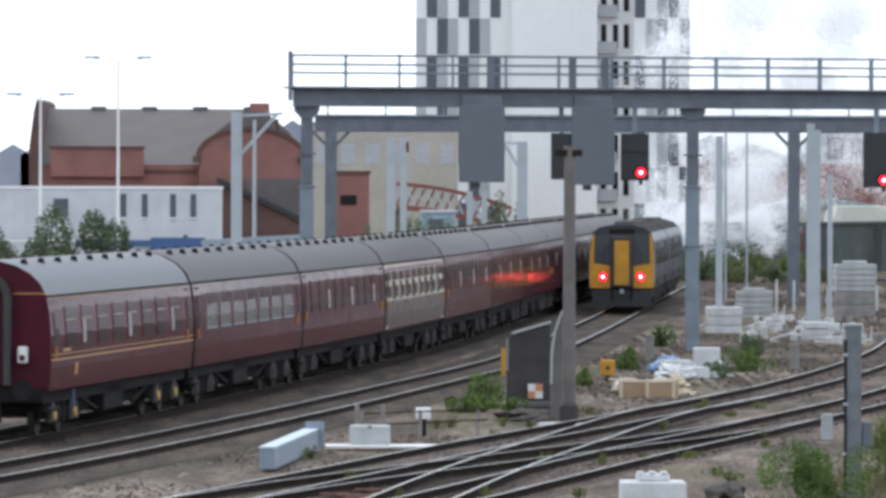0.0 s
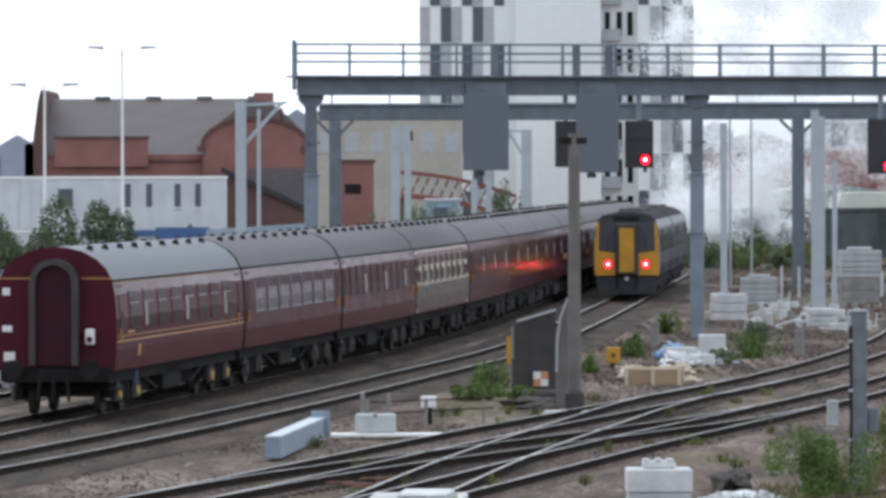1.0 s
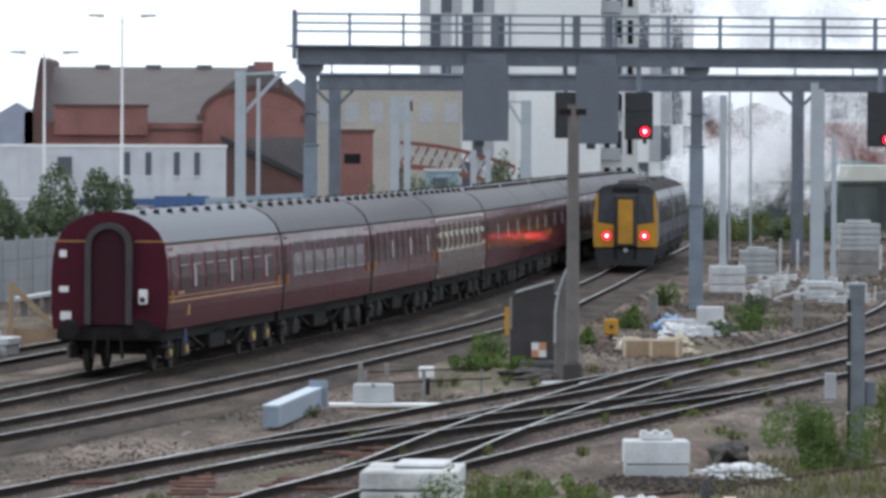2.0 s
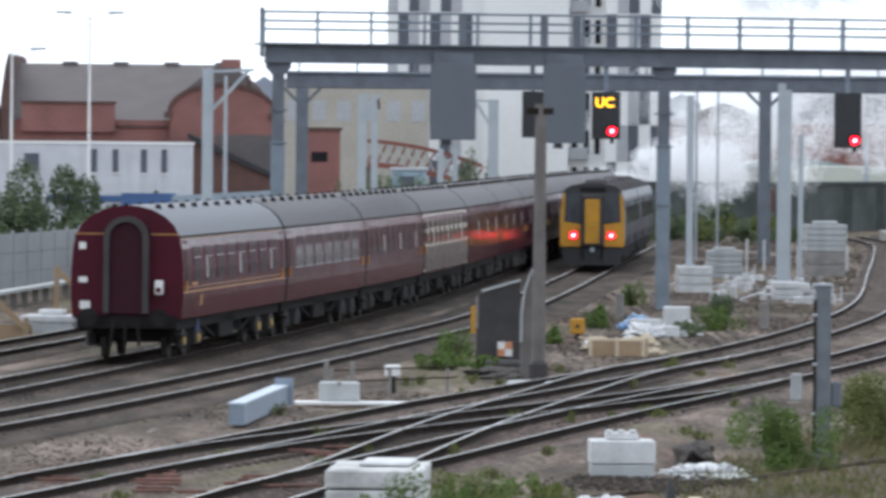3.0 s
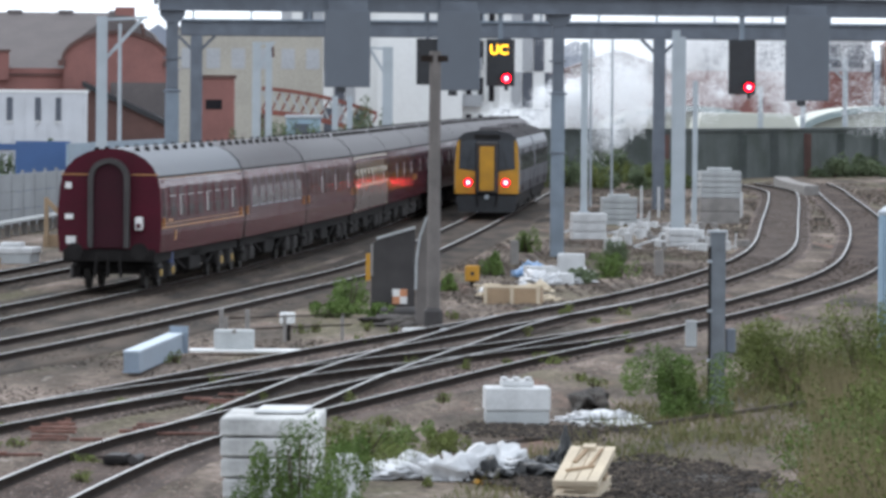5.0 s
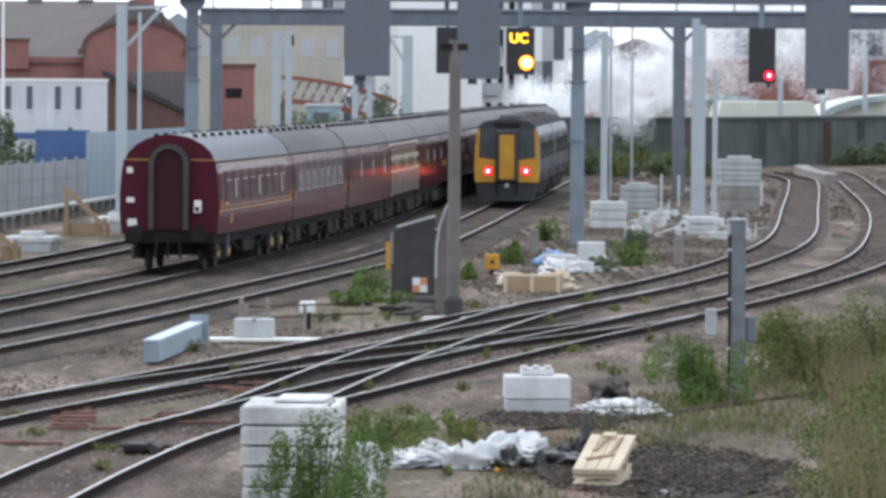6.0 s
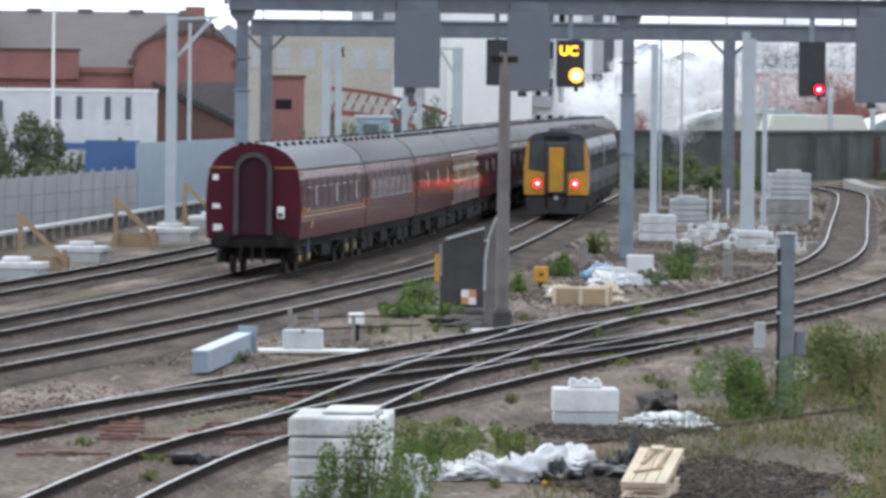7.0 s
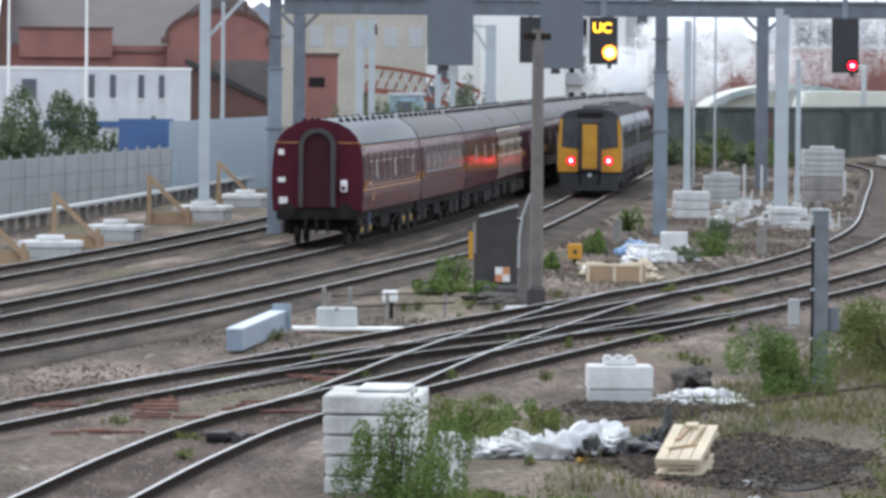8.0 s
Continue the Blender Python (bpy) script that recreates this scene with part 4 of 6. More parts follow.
        part("hanger", box(-w / 2 + 0.1, w / 2 - 0.1, 0.102, 0.2, 7.9, 8.4), M["steel_dark"], b)
        part("lamp_foot", box(-0.35, -0.05, 0.0, 0.14, z0 - 0.18, z0 - 0.003), M["black"], b)
    b = thing("signal_board", pose(4.25, gy(4.25) - 0.3, 0), "dark back of a signal head behind another board", "signal board", "boards on the gantry")
    part("board", box(-0.36, 0.36, 0, 0.3, 5.6, 7.15, bevel=0.02), M["black"], b)
    part("hanger", box(-0.06, 0.06, 0.05, 0.25, 7.12, 8.1), M["steel_dark"], b)


make_gantry()
SIGNAL, SWITCH_PIECES = make_signal("dark signal head with a route indicator, showing red then amber", 6.72, 5.57, 7.15, 0.95, 0.2, 5.84, True, True)
make_signal("dark signal head showing a red light", 15.0, 5.35, 7.2, 0.92, 0.24, 5.6, False, False)


def make_portal():
    g = thing("overhead_portal", pose(0, 0, 0), "grey steel overhead-line portal behind the signals", "overhead portal")
    y = 327.0
    part("crossbeam", box(-5.6, 36, y - 0.25, y + 0.25, 7.8, 8.5, bevel=0.03), M["steel_dark"], g)
    part("flange", box(-5.6, 36, y - 0.4, y + 0.4, 8.5, 8.6), M["steel"], g)
    for x in (-4.85, 16.75, 35):
        part("leg", box(x - 0.28, x + 0.28, y - 0.28, y + 0.28, -0.3, 7.8, bevel=0.03), M["steel_dark"], g)
        for s in (-1, 1):
            part("knee_brace", beam((x + s * 0.85, y, 7.8), (x, y, 6.95), 0.14, 0.14), M["steel_dark"], g)
    x = -5
    while x < 35.5:
        part("rail_post", box(x - 0.04, x + 0.04, y - 0.3, y - 0.22, 8.6, 9.3), M["steel"], g)
        x += 2.7
    part("top_rail", box(-5.6, 36, y - 0.29, y - 0.23, 9.27, 9.33), M["steel"], g)


make_portal()


# ---- beside the far line: fence, footings, masts ----
def fence_point(s):
    p = Vector((-20.6, 195, 0))
    d = Vector((0.115, 1, 0)).normalized()
    return p + d * s, d


def make_fence():
    f = thing("concrete_fence", pose(0, 0, 0), "grey concrete panel fence beside the railway", "fence", kind="structure")
    for i in range(32):
        p, d = fence_point(i * 3)
        q, d = fence_point(i * 3 + 2.98)
        part("post", box(p.x - 0.06, p.x + 0.06, p.y - 0.06, p.y + 0.06, -0.4, 2.1), M["fence_panel"], f)
        for k in range(3):
            part("panel", beam(p + Vector((0, 0, 0.22 + k * 0.7)), q + Vector((0, 0, 0.22 + k * 0.7)), 0.08, 0.68), M["fence_panel"], f)
    b = thing("sheet_fence", pose(0, 0, 0), "pale blue corrugated sheet fence", "fence", kind="structure")
    for i in range(14):
        p, d = fence_point(96 + i * 2.2)
        q, d = fence_point(96 + i * 2.2 + 2.18)
        bm = bmesh.new()
        for k in range(7):
            a, c = p + (q - p) * (k / 7), p + (q - p) * ((k + 0.55) / 7)
            beam(a + Vector((0, 0, 1.4)), c + Vector((0, 0, 1.4)), 0.09, 3.3, bm)
        beam(p + Vector((0.05, 0, 1.4)), q + Vector((0.05, 0, 1.4)), 0.03, 3.3, bm)
        part("sheet", bm, M["fence_blue"], b)


make_fence()


def make_trough():
    t = thing("cable_trough", pose(0, 0, 0), "pale concrete cable trough on short supports", "cable trough", kind="structure")
    a, b = Vector((-13.6, 224, 0.36)), Vector((-5.2, 338, 0.36))
    n = 40
    for i in range(n):
        p, q = a + (b - a) * (i / n), a + (b - a) * ((i + 0.985) / n)
        part("lid", beam(p, q, 0.42, 0.1), M["concrete"], t)
        part("support", box(p.x - 0.12, p.x + 0.12, p.y - 0.12, p.y + 0.12, -0.4, 0.31), M["concrete_old"], t)


make_trough()


def make_footing(x, y, w, label="fresh white concrete mast footing beside the line"):
    f = thing("mast_footing", pose(x, y, -0.3, 0, 0, -7), label, "footing", "footings along the line")
    part("base", box(-w / 2, w / 2, -w * 0.6, w * 0.6, 0, 0.42, bevel=0.03), M["concrete"], f)
    part("cap", box(-w / 2 - 0.06, w / 2 + 0.06, -w * 0.62, w * 0.62, 0.42, 0.62, bevel=0.03), M["concrete_white"], f)
    part("plinth", box(-w * 0.24, w * 0.24, -w * 0.24, w * 0.24, 0.62, 0.78, bevel=0.03), M["concrete_white"], f)
    return f


for x, y, w in ((-10.2, 203.5, 1.5), (-9.15, 224, 1.45), (-7.2, 254.5, 1.75), (-6.2, 277, 1.5), (-11.9, 184, 1.5)):
    make_footing(x, y, w)


def make_prop(x, y, turn):
    p = thing("timber_prop", pose(x, y, -0.3, 0, 0, turn), "raw timber shuttering prop standing beside a footing", "timber prop", "props by the footings")
    part("upright", box(-0.75, -0.6, -0.06, 0.06, 0, 1.85), M["wood"], p)
    part("brace", beam((-0.66, 0, 1.75), (0.75, 0, 0.35), 0.1, 0.16), M["wood"], p)
    part("board", box(-0.8, 0.85, 0.07, 0.12, 0.0, 0.55), M["wood"], p)
    part("foot", box(0.6, 0.75, -0.06, 0.06, 0, 0.75), M["wood"], p)


for x, y, t in ((-9.9, 213, 5), (-8.2, 246, -5), (-6.75, 283, 0), (-11.2, 195, 3)):
    make_prop(x, y, t)


def make_mast(x, y, h, w, label, mat_name="post_pale", arm=0, base=-0.3, thin=False):
    m = thing("overhead_mast", pose(x, y, 0), label, "mast", "masts")
    if thin:
        part("shaft", tube((0, 0, base), (0, 0, h), w / 2, w / 2.6, 8), M[mat_name], m)
    else:
        for y0, y1 in ((-0.5, -0.42), (0.42, 0.5)):
            part("flange", box(-w / 2, w / 2, w * y0, w * y1, base, h), M[mat_name], m)
        part("web", box(-w * 0.34, w * 0.34, -w * 0.418, w * 0.418, base, h), M[mat_name], m)
        part("base_plate", box(-w * 0.8, w * 0.8, -w * 0.8, w * 0.8, base, base + 0.06), M["galv"], m)
    if arm:
        part("stay", beam((0, 0, h * 0.79), (arm, 0, h * 0.99), 0.13, 0.13), M[mat_name], m)
        part("boom", beam((0, 0, h * 0.985), (arm * 1.15, 0, h * 0.995), 0.1, 0.1), M[mat_name], m)
        part("insulator", tube((arm, 0, h * 0.97), (arm * 1.05, 0, h * 0.9), 0.07, 0.07, 8), M["brick_dark"], m)
    return m


make_mast(-7.2, 254.5, 8.0, 0.39, "pale mast with a sloping cantilever arm on a footing", arm=1.45, base=0.48)
make_mast(10.78, 265.5, 7.25, 0.25, "slim pale mast on a block footing", base=0.8)
make_mast(13.62, 254, 7.65, 0.28, "tall pale mast in a heap of white blocks")
make_mast(14.1, 259, 7.45, 0.3, "tall pale mast beside another")
make_mast(13.9, 335, 8.4, 0.14, "thin grey pole beside the tracks", "galv", thin=True)
make_mast(15.05, 338, 8.4, 0.12, "thin grey pole beside the tracks", "galv", thin=True)
make_mast(16.25, 288, 5.85, 0.2, "short pale mast between the tracks")
make_mast(17.9, 350, 6.2, 0.2, "slim pale mast beside the curve")
make_mast(30.9, 470, 5.7, 0.34, "slim pale mast behind the wall")
make_mast(33.9, 472, 5.5, 0.34, "slim pale mast behind the wall")
make_mast(36.9, 474, 7.7, 0.34, "slim pale mast behind the wall", arm=-1.6)
make_mast(40.0, 476, 5.6, 0.34, "slim pale mast behind the wall")
make_mast(4.3, 345, 7.45, 0.5, "pale mast with a cross arm", arm=-0.9)
make_mast(-2.2, 352, 7.7, 0.42, "pale mast with a short arm", arm=0.8)
make_mast(-1.6, 356, 7.6, 0.34, "plain pale mast beyond the coaches")
make_mast(1.75, 352, 5.0, 0.3, "short white mast beyond the coaches")
make_mast(2.5, 354, 5.0, 0.28, "short white mast beyond the coaches")
make_mast(-7.98, 310, 8.2, 0.2, "thin grey lamp pole", "galv", thin=True)


def make_lamp(x, y, h, reach):
    l = thing("yard_lamp", pose(x, y, 0), "tall slim twin-headed yard lamp", "lamp post", "yard lamps")
    part("pole", tube((0, 0, -0.3), (0, 0, h), 0.1, 0.05, 8), M["render_white"], l)
    for s in (-1, 1):
        part("arm", beam((0, 0, h - 0.3), (s * reach, 0, h), 0.04, 0.04), M["render_white"], l)
        part("head", box(s * reach - 0.4, s * reach + 0.4, -0.15, 0.15, h - 0.02, h + 0.1, bevel=0.04), M["galv"], l)


make_lamp(-15.82, 350, 11.6, 1.3)
make_lamp(-19.42, 345, 9.7, 1.29)


def make_cabin():
    c = thing("site_cabin", pose(-16.9, 360, -0.3), "white two-storey stacked site cabin with small windows", "site cabin")
    for k in range(2):
        z = k * 2.75
        part("body", box(-6.2, 5.9, 0, 3, z, z + 2.72, bevel=0.04), M["cabin"], c)
        part("roof_rim", box(-6.25, 5.95, -0.05, 3.05, z + 2.6, z + 2.74), M["render_white"], c)
        i = 0
        x = -6.0
        while x < 5.9:
            part("rib", box(x, x + 0.09, -0.05, -0.002, z + 0.1, z + 2.58), M["cabin"], c)
            x += 0.62
        for x, w, h in ((-2.3, 0.75, 0.95), (2.0, 0.3, 1.2), (3.45, 0.3, 1.2), (4.5, 0.28, 1.2), (0.9, 0.3, 1.2)) if k else ():
            wd = part("window", box(x - w / 2, x + w / 2, -0.065, -0.05, z + 1.15, z + 1.15 + h), M["cladding_dark"], c)
            part("sill", box(x - w / 2 - 0.05, x + w / 2 + 0.05, -0.11, -0.052, z + 1.08, z + 1.15), M["render_white"], wd)
    part("skirt", box(-1.5, 4.5, -0.1, -0.055, 2.4, 2.72), M["blue"], c, "blue painted skirt board")


make_cabin()


def make_depot():
    """The brick shed with the slate roof and the round-headed gable."""
    d = thing("brick_depot", pose(0, 460, -0.3), "red brick depot with a slate roof and an arched gable", "brick building")
    part("long_wall", box(-26.2, -8.4, 0, 0.6, 0, 6.8), M["brick"], d)
    part("upper_wall", box(-25.2, -19.1, -0.4, -0.005, 6.0, 7.85), M["brick"], d)
    part("coping", box(-25.3, -19.0, -0.5, 0.1, 7.85, 8.0), M["brick_dark"], d)
    bm = bmesh.new()
    v = [bm.verts.new(p) for p in ((-26, 0, 6.75), (-8.1, 0, 6.75), (-11.4, 9, 10.55), (-26, 9, 10.55), (-8.1, 18, 6.75), (-26, 18, 6.75))]
    for f in ((0, 1, 2, 3), (3, 2, 4, 5), (0, 3, 5), (1, 4, 2), (0, 5, 4, 1)):
        bm.faces.new([v[i] for i in f])
    roof = part("roof", bm, M["slate"], d, "dark slate roof")
    for i in range(5):
        part("ridge_vent", box(-23 + i * 3.4, -22 + i * 3.4, 8.7, 9.3, 10.35, 10.7), M["slate"], roof)
    gable = [(-26.6, 0), (-25.9, 0), (-25.9, 10.9), (-26.1, 11.1), (-26.3, 10.3), (-26.6, 8.0)]
    part("end_gable", prism(gable, -0.6, 18.4), M["brick_dark"], d)
    arch = [(-12.05 + 3.4 * math.cos(a), 7.3 + 1.75 * math.sin(a)) for a in np.linspace(0, math.pi, 17)]
    part("arched_gable", prism([(-8.65, 0)] + arch + [(-15.45, 0)], -1.2, -0.02), M["brick"], d, "round-headed brick gable")
    arch2 = [(-12.05 + 3.6 * math.cos(a), 7.35 + 1.95 * math.sin(a)) for a in np.linspace(0, math.pi, 17)]
    part("arch_coping", prism(arch + arch2[::-1], -1.35, -0.01), M["brick_dark"], d)
    for x in (-15.6, -8.75):
        part("kneeler", box(x - 0.25, x + 0.25, -1.4, -0.02, 6.95, 7.35), M["brick_dark"], d)
    part("cross_roof", prism([(-15.5, 7.0), (-8.6, 7.0), (-9.6, 9.0), (-11.3, 10.3), (-12.6, 10.3), (-14.4, 8.9)], 0.0, 8.8), M["slate"], d, "slate roof behind the arched gable")
    part("string_course", box(-24.7, -15.7, -0.12, -0.003, 6.3, 6.45), M["brick_dark"], d)
    part("lean_to", prism([(-13.9, 0), (-8.7, 0), (-8.7, 3.2), (-13.9, 5.6)], -6, -1.4), M["brick_dark"], d, "sooty brick lean-to")
    part("lean_to_roof", prism([(-14.1, 5.62), (-8.5, 3.05), (-8.5, 3.4), (-14.1, 5.97)], -6.3, -1.4), M["black"], d, "dark sloping lean-to roof edge")
    part("slate_face", prism([(-12.4, 3.5), (-8.7, 3.2), (-8.7, 5.9), (-12.4, 5.9)], -1.55, -1.25), M["slate"], d, "slate-hung upper wall")
    part("chimney", box(-12.3, -11.0, 5, 6, 9, 10.9), M["brick"], d)
    for x in np.arange(-24.4, -19, 1.3):
        part("window", box(x, x + 0.75, -0.05, 0.05, 2.5, 4.4), M["glass"], d)
    a = thing("brick_hut", pose(-5.2, 430, -0.3), "small flat-roofed red brick building", "brick building")
    part("wall", box(-1.3, 1.15, 0, 4, 0, 6.2), M["brick"], a)
    part("parapet", box(-1.4, 1.25, -0.1, 4.1, 6.2, 6.4), M["brick_dark"], a)
    part("window", box(-0.6, 0.4, -0.04, 0.05, 4.3, 4.9), M["glass"], a)


make_depot()


def make_tower():
    t = thing("tower_block", pose(0, 650, -0.3), "tall white flats with a chequer of grey and charcoal panels", "tower block")
    part("wall", box(-1.8, 7.1, 0, 16, 0, 38), M["render_white"], t)
    part("blank_wall", box(7.1, 15.0, -1.2, 16, 0, 38), M["render_white"], t, "plain white rendered wall")
    part("stair_wall", box(15.0, 18.4, 1.0, 16, 0, 38), M["render_white"], t)
    part("east_wall", box(18.4, 23.6, -0.6, 16, 0, 38), M["render_white"], t)
    shades = {"W": None, "M": M["cladding_mid"], "D": M["cladding_dark"]}
    rows = ("WDMWDMWDW", "MWDMWDMWW")
    for r in range(11):
        for c, k in enumerate(rows[r % 2]):
            if shades[k]:
                part("chequer_panel", box(-1.78 + c * 0.985, -1.78 + c * 0.985 + 0.94, -0.1, 0.02, 0.4 + r * 3.42, 3.7 + r * 3.42), shades[k], t)
        for c, k in enumerate(("DWMDW", "WMDWD")[r % 2]):
            if shades[k]:
                part("chequer_panel", box(18.5 + c * 1.04, 19.45 + c * 1.04, -0.7, -0.58, 0.4 + r * 3.42, 3.7 + r * 3.42), shades[k], t)
        for x in (15.4, 16.5, 17.5):
            part("window", box(x, x + 0.5, 0.93, 1.05, 1.0 + r * 3.42, 3.2 + r * 3.42), M["glass"], t)
        b = part("balcony", box(15.1, 16.9, 0.2, 1.0, 0.5 + r * 3.42, 0.65 + r * 3.42), M["cladding_mid"], t)
        part("balcony_rail", box(15.1, 16.9, 0.2, 0.25, 0.65 + r * 3.42, 1.6 + r * 3.42), M["cladding_mid"], b)
    w = thing("cream_warehouse", pose(-4.5, 620, -0.3), "cream rendered warehouse behind the railway", "building")
    part("wall", box(-7, 6.5, 0, 14, 0, 10.6), M["cream_wall"], w)
    part("parapet", box(-7.1, 6.6, -0.1, 14, 10.6, 10.9), M["concrete_old"], w)
    for x in np.arange(-6, 5.5, 2.2):
        part("window", box(x, x + 1.2, -0.05, 0.05, 7.2, 9.0), M["cladding_mid"], w)


make_tower()


def make_girder_bridge():
    b = thing("girder_bridge", pose(0, 420, 0), "red-painted lattice girder footbridge", "girder bridge")
    top = lambda x: 5.3 - 0.024 * (x + 2.2) ** 2 - 0.05 * (x + 2.2)
    xs = np.linspace(-2.3, 4.6, 13)
    for a, c in zip(xs, xs[1:]):
        part("top_chord", beam((a, 0, top(a)), (c, 0, top(c)), 0.3, 0.22), M["girder"], b)
        part("diagonal", beam((a, 0, top(a) - 0.1), (c, 0, top(c) - 1.3), 0.1, 0.12), M["concrete"], b)
        part("diagonal", beam((a, 0.1, top(a) - 1.3), (c, 0.1, top(c) - 0.1), 0.1, 0.12), M["girder"], b)
        part("bottom_chord", beam((a, 0, top(a) - 1.4), (c, 0, top(c) - 1.4), 0.3, 0.3), M["girder"], b)
    for x in (-2.2, 4.6):
        part("pier", box(x - 0.5, x + 0.5, -0.5, 0.5, -0.4, top(x) - 1.5), M["brick_dark"], b)


make_girder_bridge()


# ---- beyond the curve: wall, canopies, brick buildings ----
def make_wall():
    w = thing("retaining_wall", pose(0, 0, 0), "long dark sooty retaining wall", "wall", kind="structure")
    line = spline([(6, 418), (16, 430), (28, 447), (48, 500), (75, 590)], 4)
    part("masonry", sweep(line, [(-0.4, -0.5), (0.4, -0.5), (0.35, 2.8), (-0.4, 2.8)]), M["wall_dark"], w)
    part("coping", sweep(line, [(-0.5, 2.8), (0.5, 2.8), (0.5, 2.98), (-0.5, 2.98)]), M["wall_dark"], w)
    for i in range(2, len(line), 2):
        p = line[i]
        part("pier", box(p.x - 0.5, p.x + 0.5, p.y - 0.9, p.y - 0.3, -0.5, 2.6), M["brick_dark"] if i % 3 == 0 else M["wall_dark"], w)


make_wall()


def make_abutment():
    a = thing("bridge_abutment", pose(36.4, 408, -0.4, 0, 0, -20), "sooty brick bridge abutment beside the curve", "abutment", kind="structure")
    for x in (-1.2, 1.3):
        part("pier", box(x - 0.5, x + 0.5, -0.5, 1.5, 0, 3.3, bevel=0.04), M["brick_dark"], a)
        part("cap", box(x - 0.62, x + 0.62, -0.62, 1.62, 3.3, 3.55, bevel=0.04), M["wall_dark"], a)
    part("wing_wall", prism([(-0.7, 0), (0.8, 0), (0.8, 2.6), (-0.7, 2.9)], 0.0, 1.0), M["wall_dark"], a)
    part("parapet", prism([(1.8, 0), (8, 0), (8, 1.2), (1.8, 2.7)], 0.1, 0.6), M["brick_dark"], a)


make_abutment()


def make_canopy(x, y, half, rise, base, deep, label):
    c = thing("barrel_canopy", pose(x, y, 0), label, "canopy", "station canopies")
    arc = [(half * math.cos(a), base + rise * math.sin(a)) for a in np.linspace(0, math.pi, 25)]
    low = [(px * 0.985, pz - 0.12) for px, pz in arc]
    lip = [(px * 1.02, pz + 0.12) for px, pz in arc]
    lip2 = [(px * 0.97, pz - 0.3) for px, pz in arc]
    part("roof", prism(arc + low[::-1], 0, deep), M["canopy"], c)
    part("edge_beam", prism(lip + lip2[::-1], -0.4, -0.02), M["canopy_edge"], c)
    part("end_screen", prism([(half * 0.96, -0.3)] + [(px * 0.965, pz - 0.32) for px, pz in arc] + [(-half * 0.96, -0.3)], 0.5, 0.6), M["canopy"], c)


make_canopy(28.4, 510, 6.4, 2.4, 1.7, 25, "pale barrel-roofed canopy with a grey-green edge")
make_canopy(44.2, 520, 7.2, 2.2, 2.0, 25, "pale barrel-roofed canopy behind the wall")
make_canopy(53.5, 515, 8.5, 2.4, 2.0, 25, "large pale barrel-roofed canopy behind the wall")


def make_station():
    h = thing("flat_canopy_hall", pose(31.7, 495, 0), "low pale hall with a flat cream roof", "building")
    part("hall_wall", box(-3.4, 3.3, 0, 11, -0.4, 2.6), M["canopy_edge"], h)
    part("hall_roof", prism([(-3.6, 2.6), (3.6, 2.6), (3.1, 3.75), (-3.3, 3.75)], -0.3, 11), M["canopy"], h)
    b = thing("long_brick_building", pose(0, 600, -0.3), "long red brick building with a glazed top storey", "brick building")
    part("wall", box(22, 49, 0, 12, 0, 7.3), M["brick"], b)
    part("top_storey", box(33, 49, 0.8, 12, 7.3, 10.2), M["cladding_mid"], b)
    part("roof", box(32.6, 49.4, 0.3, 12.4, 10.2, 10.6), M["slate"], b)
    part("gable_roof", prism([(21.6, 6.9), (33.0, 6.9), (27.3, 9.0)], -0.4, 12), M["brick_dark"], b)
    for x in np.arange(33.6, 48, 1.9):
        part("window", box(x, x + 1.4, 0.72, 0.85, 7.7, 9.6), M["cladding_dark"], b)
    t = thing("tall_brick_building", pose(0, 590, -0.3), "tall red brick building with white-framed windows", "brick building")
    part("wall", box(50, 80, 0, 14, 0, 9.5), M["brick"], t)
    part("gable", prism([(49.8, 9.5), (80, 9.5), (80, 14.5), (57.5, 14.5)], 0, 14), M["brick"], t)
    for x, z in ((50.9, 7.2), (51.1, 3.4), (54.1, 3.4), (57.0, 7.2), (60, 3.4), (60, 7.2), (54.1, 7.2)):
        wd = part("window", box(x - 0.55, x + 0.55, -0.06, 0.05, z, z + 1.5), M["cladding_dark"], t)
        f = bmesh.new()
        for a in (-0.55, -0.03, 0.49):
            box(x + a, x + a + 0.08, -0.12, -0.065, z, z + 1.5, f)
        for c in (0, 0.7, 1.42):
            box(x - 0.55, x + 0.57, -0.13, -0.125, z + c, z + c + 0.08, f)
        part("window_frame", f, M["render_white"], wd)
    d = thing("far_town", pose(0, 1500, -1), "far rooftops on the horizon tinted pale for haze", "town", kind="backdrop")
    rng = np.random.default_rng(5)
    bm = bmesh.new()
    for i in range(70):
        x = -260 + i * 7.5 + rng.uniform(-2, 2)
        z = rng.uniform(8, 17)
        prism([(x, 0), (x + 8, 0), (x + 8, z), (x + 4, z + rng.uniform(0, 3)), (x, z)], 0, 10, bm)
    # the skyline's pale blue is painted haze
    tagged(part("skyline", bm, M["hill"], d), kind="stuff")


make_station()


# ---- between the lines ----
def make_barrier():
    b = thing("track_barrier", pose(0, 0, 0), "dark weathered barrier boards with a pale edge and a checked plate", "barrier")
    y = 172.0
    part("board", prism([(1.74, -0.3), (2.85, -0.3), (2.85, 2.08), (1.98, 1.86), (1.82, 1.7)], y, y + 0.12), M["gangway"], b)
    part("edge_strip", beam((1.9, y - 0.02, 1.82), (2.85, y - 0.02, 2.1), 0.08, 0.06), M["concrete"], b)
    part("edge_upright", box(1.76, 1.82, y - 0.03, y + 0.1, 0.9, 1.68), M["concrete_old"], b)
    part("yellow_marker", box(1.64, 1.75, y - 0.05, y + 0.05, 0.78, 1.45), M["yellow"], b, "yellow marker strip")
